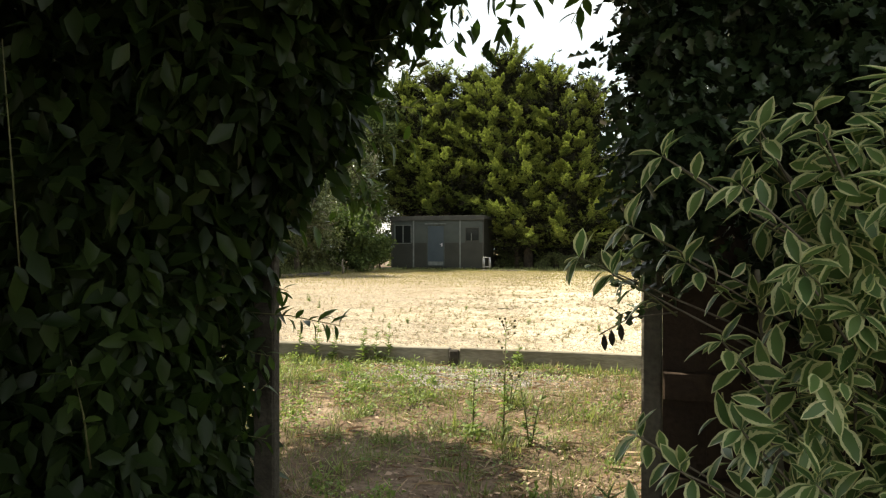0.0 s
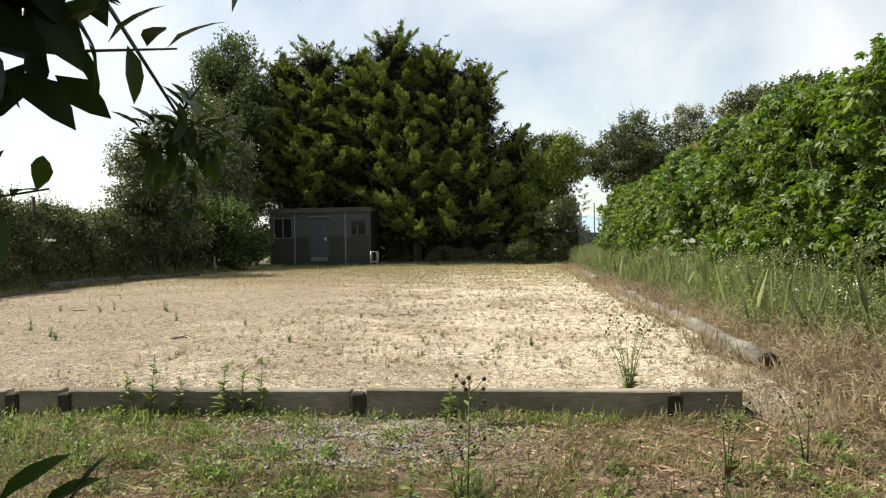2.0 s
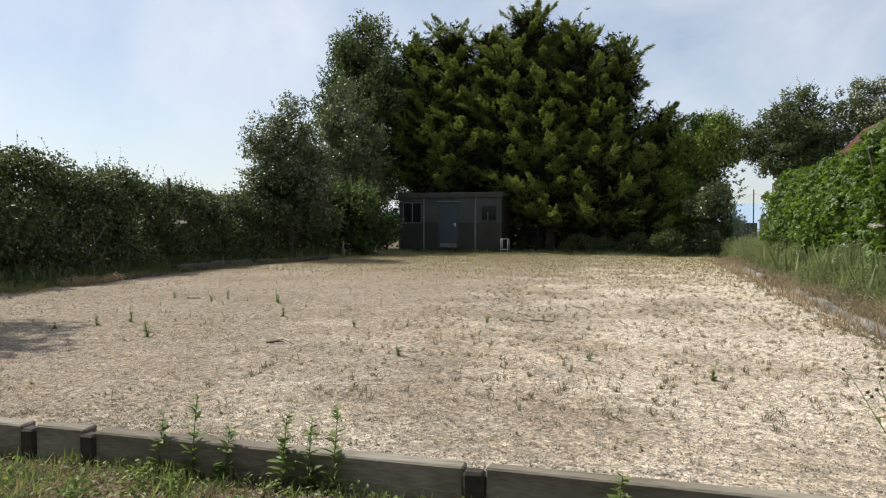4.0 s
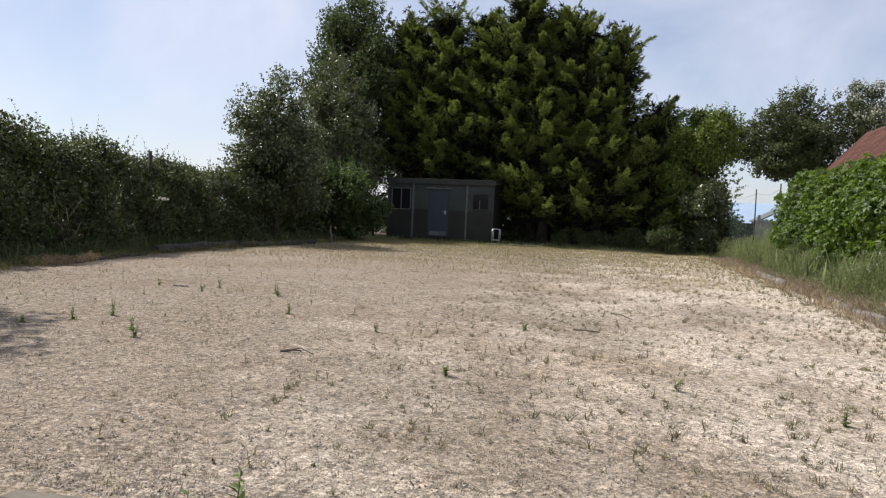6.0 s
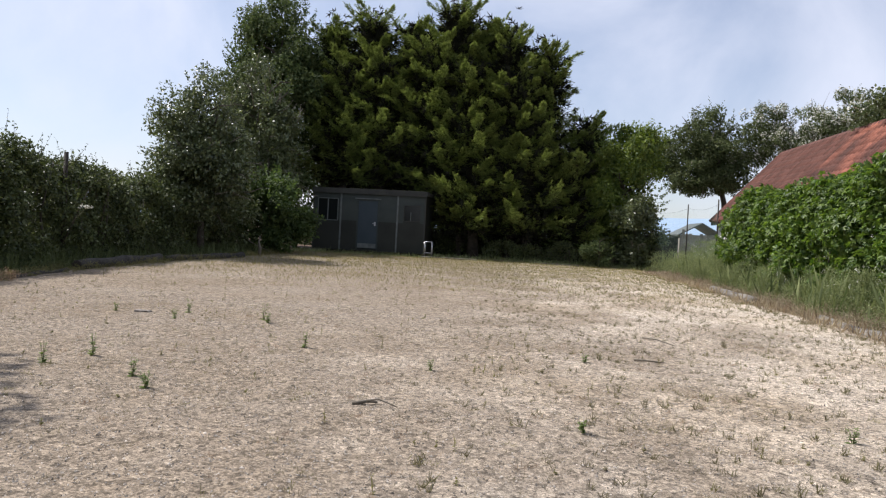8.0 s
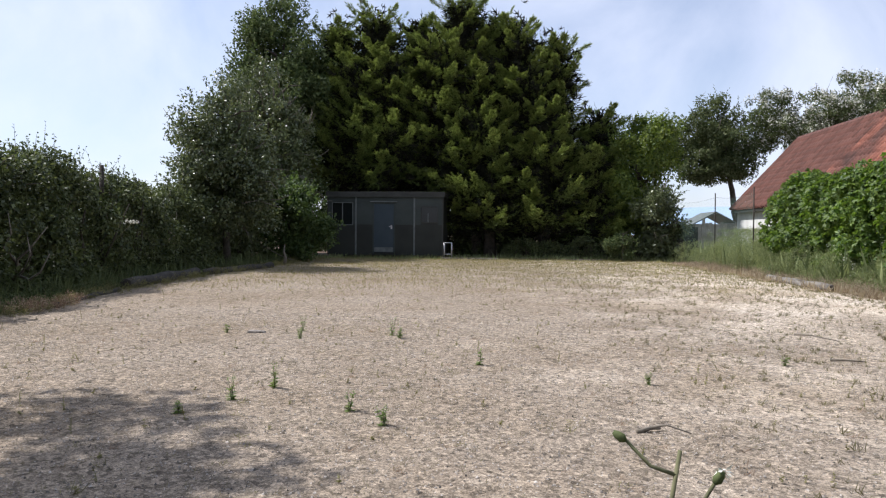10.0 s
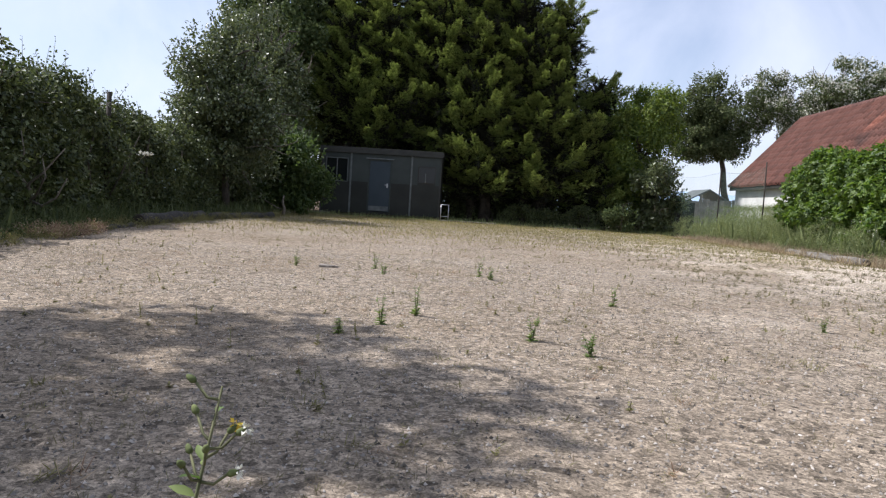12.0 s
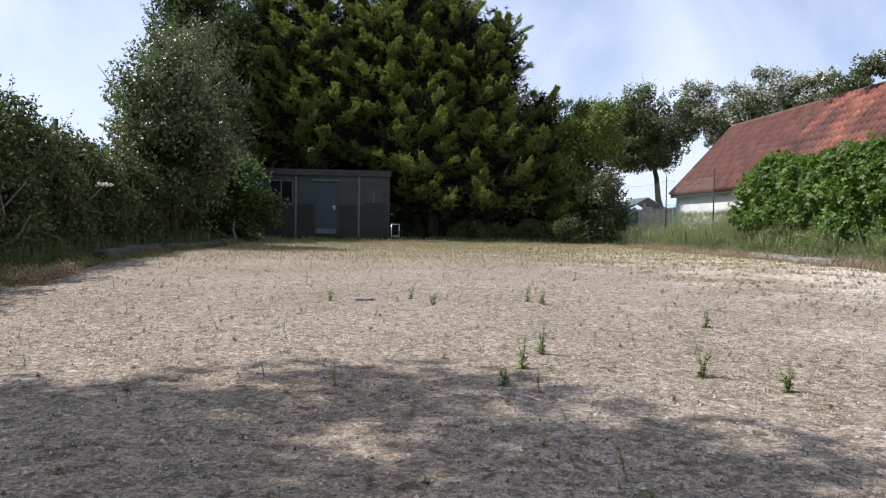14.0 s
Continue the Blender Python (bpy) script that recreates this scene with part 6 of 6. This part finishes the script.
# thin upright stalks with little leaves
n = 1000
y = 6.6 + 25.5 * rng.random(n) ** 1.1
x = court_left(y) + (1.0 - court_left(y)) * rng.random(n)
h = 0.02 + 0.09 * rng.random(n) ** 2.2
P = np.stack([x, y, court_z(x, y)], -1)
lean = np.stack([rng.normal(0, 0.18, n), rng.normal(0, 0.18, n), np.ones(n)], -1)
sets = [scatter(BLADE, P, lean, rng.standard_normal((n, 3)), h, 0.5)]
k = 22
u = rng.random(n * k) ** 1.3
Q = np.repeat(P, k, 0) + np.repeat(unit(lean) * h[:, None], k, 0) * u[:, None]
a = rng.random(n * k) * 6.28
sets.append(scatter(SMALL, Q, np.stack([np.cos(a), np.sin(a), rng.uniform(0.0, 0.9, n * k)], -1), np.stack([rng.normal(0, 0.4, n * k), rng.normal(0, 0.4, n * k), np.ones(n * k)], -1), (0.007 + 0.012 * rng.random(n * k)) * (1.2 - 0.6 * u)))
stuff("court_stalks", sets, M_COURT_WEED, "small upright leafy weeds on the court", "weeds")

# tall weeds and grass along both sides and the back
def tall_growth(name, x, y, z, hmin, hmax, mat, label, w=0.7, leaves=0, lean=0.28):
    n = len(x)
    h = rng.uniform(hmin, hmax, n)
    P = np.stack([x, y, z], -1)
    sets = [blades(P, h, lean, w)]
    if leaves:
        m = n * leaves
        Q = np.repeat(P, leaves, 0) + np.stack([rng.normal(0, 0.05, m), rng.normal(0, 0.05, m), np.repeat(h, leaves) * rng.random(m) * 0.9], -1)
        sets.append(scatter(SMALL, Q, rng.standard_normal((m, 3)), np.stack([rng.normal(0, 0.5, m), rng.normal(0, 0.5, m), np.ones(m)], -1), rng.uniform(0.018, 0.05, m)))
    return stuff(name, sets, mat, label, "tall grass")


n = 1400
y = rng.uniform(7.6, 34.5, n)
u = rng.random(n) ** 0.7
wv = np.interp(y, [7, 20, 25, 30, 34], [1.75, 1.3, 1.35, 3.0, 3.6])
x = 1.5 + u * wv + 0.25 * vnoise(y * 0 + 1, y, 1.1)
tall_growth("verge_grass", x, y, ground_z(x, y), 0.3, 0.9, M_VERGE, "tall thin grass below the hedge", 0.10, leaves=10)
# soft leafy weeds in mounds that rise towards the hedge
n = 9500
y = 7.6 + 26.4 * rng.random(n) ** 0.8
u = rng.random(n) ** 0.75
wv = np.interp(y, [7, 20, 25, 30, 34], [1.75, 1.3, 1.35, 3.0, 3.6])
x = 1.45 + u * wv + 0.25 * vnoise(y * 0 + 1, y, 1.1)
hz = (np.interp(y, [7, 20, 26], [0.06, 0.1, 0.45]) + 1.0 * u) * (0.2 + 1.0 * rng.random(n)) * (0.85 + 0.4 * vnoise(x, y, 1.6, 4))
C = np.stack([x, y, ground_z(x, y) + np.clip(hz, 0.03, 1.2)], -1)
stuff("verge_weeds", clumps(C, 0.07 + 0.11 * rng.random(n), 32, SMALL, 0.033, out_bias=0.3, droop=-0.6, shell=0.05, W=0.55), M_VERGE, "soft grey green weeds below the hedge", "weeds")
pick = C[(rng.random(n) < 0.10) & (u > 0.4)] + (0, 0, 0.14)
stuff("verge_flowers", clumps(pick, 0.05, 9, SMALL, 0.018, W=1.6), M_UMBEL, "tiny white flowers among the weeds", "flowers")
n = 15000
y = 5.6 + 24 * rng.random(n) ** 1.3
x = 0.85 + 1.5 * rng.random(n) ** 1.1 + 0.25 * vnoise(y * 0 + 1, y, 1.6)
z = np.where((x < 1.1) & (y > 6.5), court_z(x, y), ground_z(x, y))
tall_growth("verge_straw", x, y, z, 0.04, 0.26, M_VERGE_DRY, "dry reddish grass along the court edge", 0.22, lean=0.75)
n = 1700
y = 5.7 + 24 * rng.random(n) ** 1.5
x = 1.2 + 1.2 * rng.random(n)
C = np.stack([x, y, ground_z(x, y) + 0.04 + 0.10 * rng.random(n)], -1)
stuff("verge_litter", clumps(C, 0.12, 30, BLADE, 0.11, out_bias=0.5, droop=0.1, shell=0.1, W=0.8), M_VERGE_DRY, "tangled dry stems along the court edge", "dry stems")
n = 2600
y = rng.uniform(8, 31, n)
x = court_left(y) + 0.1 - 1.3 * rng.random(n)
C = np.stack([x, y, ground_z(x, y) + 0.05 + 0.32 * rng.random(n) * np.clip((court_left(y) - x) / 0.8, 0.2, 1)], -1)
stuff("hedge_foot_weeds", clumps(C, 0.07 + 0.10 * rng.random(n), 40, SMALL, 0.034, out_bias=0.4, droop=-0.3, shell=0.05, W=0.6), M_FOOT, "rough dark weeds at the foot of the hedge", "weeds")
n = 420
y = 11 + 18 * rng.random(n)
x = court_left(y) + 0.42 * rng.random(n) - 0.02
C = np.stack([x, y, court_z(x, y) + 0.02 + 0.10 * rng.random(n) ** 2], -1)
stuff("log_weeds", clumps(C, 0.05 + 0.07 * rng.random(n), 40, SMALL, 0.03, out_bias=0.4, droop=-0.5, shell=0.05, W=0.5), M_COURT_WEED, "low weeds growing over the edge of the logs", "weeds")
n = 60
x, y = rng.normal(-11.3, 0.16, n), rng.normal(14.1, 0.4, n)
C = np.stack([x, y, court_z(x, y) + 0.04 + 0.08 * rng.random(n)], -1)
stuff("reddish_weeds", clumps(C, 0.08, 44, SMALL, 0.028, out_bias=0.4, droop=-0.4, shell=0.1, W=0.6), M_RED_DRY, "reddish low weeds at the foot of the hedge", "weeds")
n = 650
x, y = rng.uniform(0.45, 1.7, n), rng.uniform(6.1, 7.5, n)
z = np.where(y > 6.5, np.maximum(court_z(x, y), ground_z(x, y) - 0.02), ground_z(x, y))
k = 9
sx, sy = np.repeat(x, k) + rng.normal(0, 0.03, n * k), np.repeat(y, k) + rng.normal(0, 0.03, n * k)
stuff("corner_grass", blades(np.stack([sx, sy, np.repeat(z, k)], -1), rng.uniform(0.03, 0.10, n * k), 1.4, 0.6), M_VERGE_DRY, "dry grass spreading over the court corner", "dry grass")
n = 2600
x, y = rng.normal(0.85, 0.28, n), rng.normal(6.6, 0.25, n)
stuff("corner_gravel", pebbles(x, y, np.where(y > 6.5, np.maximum(court_z(x, y), ground_z(x, y) - 0.02), ground_z(x, y)) + 0.004, rng.uniform(0.006, 0.02, n)), M_STONE, "pale gravel spilled past the end of the boards", "gravel")
n = 1500
y = rng.uniform(8, 31, n)
x = court_left(y) - 0.2 - 0.8 * rng.random(n)
tall_growth("hedge_foot_grass", x, y, ground_z(x, y), 0.1, 0.5, M_FOOT, "rough grass at the foot of the hedge", 0.3)
n = 5200
x = rng.uniform(-13, 2.5, n)
y = rng.uniform(32.4, 33.6, n) + 1.2 * (x > -7.3) * rng.random(n)
tall_growth("back_grass", x, y, ground_z(x, y) - 0.03, 0.06, 0.28, M_VERGE, "grass along the foot of the cabin", 0.9)
n = 1300
cl = np.array([-1.05, -0.75, -0.3, 0.1, -2.25, -3.3, -4.6, -5.2])[rng.integers(0, 8, n)]
tall_growth("board_grass", cl + rng.normal(0, 0.12, n), 6.2 - 0.14 * rng.random(n), np.full(n, 0.125), 0.03, 0.12, M_GRASS, "grass growing against the timber boards", 0.5)


# single tall weeds
def leafy_weed(loc, h, stems, label, spread=0.25, leaf=0.06, n_leaf=14, buds=0, bud_kind="dark", bare=0.0, name="weed", thick=1.0, reach=1.0):
    """A weed: one or more stems with narrow leaves, and buds or small flowers on side shoots."""
    w = thing(name, label, "weed", loc)
    for s in range(stems):
        a = s * 2.4 + rng.random()
        sp = spread * (0.3 + rng.random()) if stems > 1 else spread * 0.3
        pts = np.array([(0, 0, -0.03), (math.cos(a) * sp * 0.35, math.sin(a) * sp * 0.35, h * 0.4), (math.cos(a) * sp, math.sin(a) * sp, h * rng.uniform(0.85, 1.0))])
        V, F, U = tube(pts, [0.006 * thick, 0.0045 * thick, 0.002 * thick], 6)
        part_me("stem", mesh_np("stem", V, F, U, M_STALK, True), w)
        u = bare + (1 - bare) * rng.random(n_leaf) ** 1.3
        P = np.stack([np.interp(u, [0, 0.45, 1], pts[:, k]) for k in range(3)], -1)
        b = rng.random(n_leaf) * 6.28
        D = np.stack([np.cos(b), np.sin(b), rng.uniform(0.1, 0.9, n_leaf)], -1)
        V, F, U = scatter(LEAF, P, D, np.tile((0, 0, 1.0), (n_leaf, 1)) + rng.normal(0, 0.3, (n_leaf, 3)), leaf * (1.25 - 0.8 * u) * rng.uniform(0.7, 1.2, n_leaf), 0.8)
        part_me("leaves", mesh_np("leaves", V, F, U, M_WEED), w)
        for k in range(buds):
            f = rng.uniform(0.72, 1.0)
            p = np.array([np.interp(f, [0, 0.45, 1], pts[:, q]) for q in range(3)])
            c = k * 2.1 + rng.random()
            e = p + np.array((math.cos(c) * 0.045, math.sin(c) * 0.045, rng.uniform(0.01, 0.06))) * reach
            V, F, U = tube([p, (p + e) / 2 + (0, 0, -0.008), e], [0.0022, 0.0018, 0.0018], 5)
            part_me("shoot", mesh_np("shoot", V, F, U, M_STALK, True), w)
            d = unit(e - p)
            V, F, U = tube([e, e + d * 0.004, e + d * 0.010, e + d * 0.014], np.array([0.002, 0.0048, 0.004, 0.002]) * (1.7 if bud_kind == "dark" else 1.0), 7)
            part_me("bud", mesh_np("bud", V, F, U, M_BUD if bud_kind == "dark" else M_BUD_GREEN, True), w)
            if bud_kind != "dark" and k % 3 == 0:
                V, F, U = clumps(np.array([e + d * 0.014]), 0.003, 16, SMALL, 0.008, out_bias=1.2)
                part_me("flower", mesh_np("flower", V, F, U, M_PETAL if k % 2 else M_UMBEL), w)
    return w


leafy_weed((-1.02, 4.34, 0.03), 0.74, 1, "thin thistle with dark buds in the lawn", 0.06, 0.06, 60, 9, bare=0.1)
leafy_weed((-1.22, 4.42, 0.03), 0.46, 1, "leafy green weed in the lawn", 0.05, 0.075, 60)
leafy_weed((-0.86, 4.3, 0.03), 0.42, 2, "thin green weed in the lawn", 0.1, 0.055, 36)
leafy_weed((-0.1, 6.82, 0.2), 0.50, 8, "spreading green weed with thin bare stems", 0.22, 0.055, 16, 3, thick=0.6, reach=0.5)
leafy_weed((0.08, 5.3, 0.08), 0.36, 3, "dark dying dock stems in the lawn", 0.08, 0.05, 10, 5)
leafy_weed((0.5, 5.5, 0.09), 0.38, 2, "dark dying dock stems in the lawn", 0.06, 0.05, 9, 5)
leafy_weed((-1.1, 5.0, 0.06), 0.28, 3, "low leafy thistle in the lawn", 0.1, 0.06, 14, 4)
for bx, hh in ((-3.3, 0.26), (-3.12, 0.36), (-2.95, 0.22), (-2.66, 0.34), (-2.54, 0.3), (-2.42, 0.36), (-1.25, 0.2), (-4.5, 0.3)):
    leafy_weed((bx, 6.2, 0.13), hh * 1.15, 1, "narrow leaved weed against the timber board", 0.09, 0.07, 70, thick=0.6)
leafy_weed((-5.27, 5.98, 0.12), 0.96, 2, "tall sow thistle with buds and yellow flowers", 0.16, 0.10, 14, 9, "green")
leafy_weed((-5.11, 6.15, 0.12), 0.845, 1, "tall sow thistle with buds and yellow flowers", 0.1, 0.09, 12, 7, "green")
leafy_weed((-6.86, 6.74, 0.2), 0.50, 1, "sow thistle with green buds and pale flowers", 0.25, 0.05, 16, 8, "green", thick=0.7, reach=0.7)
leafy_weed((-3.85, 5.54, 0.12), 0.95, 1, "tall sow thistle with pale flowers", 0.12, 0.10, 12, 8, "green")
for cx, cy, hh in ((-8.07, 12.42, 0.14), (-7.2, 12.11, 0.15), (-7.36, 12.75, 0.2), (-6.34, 12.46, 0.26), (-6.77, 10.01, 0.25), (-6.94, 9.68, 0.2), (-6.14, 9.49, 0.17), (-5.89, 9.22, 0.14), (-7.1, 9.28, 0.12), (-2.92, 11.25, 0.1), (-6.24, 12.32, 0.14), (-3.15, 8.95, 0.12), (-5.4, 11.0, 0.18), (-4.2, 10.4, 0.12), (-1.6, 9.2, 0.14), (-0.7, 8.8, 0.16)):
    leafy_weed((cx, cy, 0.195), hh * 0.8, 3, "small upright green weed on the court", 0.035, 0.036, 26, thick=0.4)


def twig_thing(pts, r, label):
    V, F, U = tube(pts, np.linspace(r, r * 0.4, len(pts)), 6)
    tagged(part_me("twig", mesh_np("twig", V, F, U, M_TWIG, True)), label, "twig", "fallen twigs on the court")


twig_thing([(-4.52, 9.16, 0.215), (-4.44, 9.2, 0.225), (-4.38, 9.24, 0.215)], 0.014, "dark broken piece of wood on the court")
twig_thing([(-4.44, 9.2, 0.23), (-4.36, 9.18, 0.25), (-4.24, 9.16, 0.215)], 0.008, "dark broken twig on the court")
twig_thing([(-2.45, 11.5, 0.215), (-2.33, 11.46, 0.222), (-2.18, 11.47, 0.212)], 0.012, "dark thin twig on the court")
twig_thing([(-2.1, 13.05, 0.215), (-1.98, 12.9, 0.225), (-1.85, 12.61, 0.212)], 0.012, "dark thin twig on the court")
p = part("stone_slab", box(-7.86, 12.42, 0.19, -7.68, 12.52, 0.222, 0.006, 0.006), M_STONE)
tagged(p, "small pale flat stone on the court", "stone")


def umbel(c, label, toward):
    u = thing("flower_umbel", label, "flower")
    V, F, U = clumps(np.array([c]) + rng.normal(0, 1, (14, 3)) * (0.05, 0.05, 0.01), 0.025, 16, SMALL, 0.02, W=1.5)
    part_me("flower_head", mesh_np("flower_head", V, F, U, M_UMBEL), u, kind="stuff")
    V, F, U = tube([(c[0] + toward, c[1], c[2] - 0.5), (c[0] + toward * 0.4, c[1], c[2] - 0.2), tuple(c)], [0.006, 0.005, 0.004], 5)
    part_me("stem", mesh_np("stem", V, F, U, M_STALK, True), u)


umbel((-12.03, 17.8, 1.42), "cream flower head standing out of the hedge", -0.5)
umbel((2.42, 16.4, 1.36), "cream flower head beside the creeper hedge", 0.5)
umbel((2.38, 15.2, 1.17), "cream flower head beside the creeper hedge", 0.5)
V, F, U = tube([(-12.0, 26.9, 0.15), (-11.97, 26.88, 0.45), (-12.03, 26.9, 0.62), (-12.0, 26.9, 0.85)], [0.06, 0.05, 0.035, 0.015], 7)
tagged(part_me("tree_stump", mesh_np("tree_stump", V, F, U, M_TWIG, True)), "pale bare stump beside the elder bush", "stump")


def dead_branch():
    """Pale bare twisted branches lying in the hedge."""
    t = thing("dead_branch", "pale bare twisted dead branches in the hedge", "branch")
    for a, b, c, d in (((-12.75, 15.6, 0.45), (-12.55, 15.4, 0.8), (-12.3, 15.3, 0.95), (-12.0, 15.3, 1.3)), ((-12.7, 15.5, 0.5), (-12.4, 15.3, 0.62), (-12.2, 15.2, 0.9), (-12.25, 15.2, 1.15)), ((-12.6, 15.5, 0.55), (-12.3, 15.3, 0.5), (-12.05, 15.2, 0.62), (-11.9, 15.2, 0.9)), ((-12.6, 15.5, 0.7), (-12.7, 15.3, 1.0), (-12.5, 15.2, 1.2), (-12.55, 15.2, 1.5))):
        V, F, U = tube([a, b, c, d], [0.022, 0.018, 0.013, 0.006], 6)
        part_me("bough", mesh_np("bough", V, F, U, M_TWIG, True), t)


dead_branch()
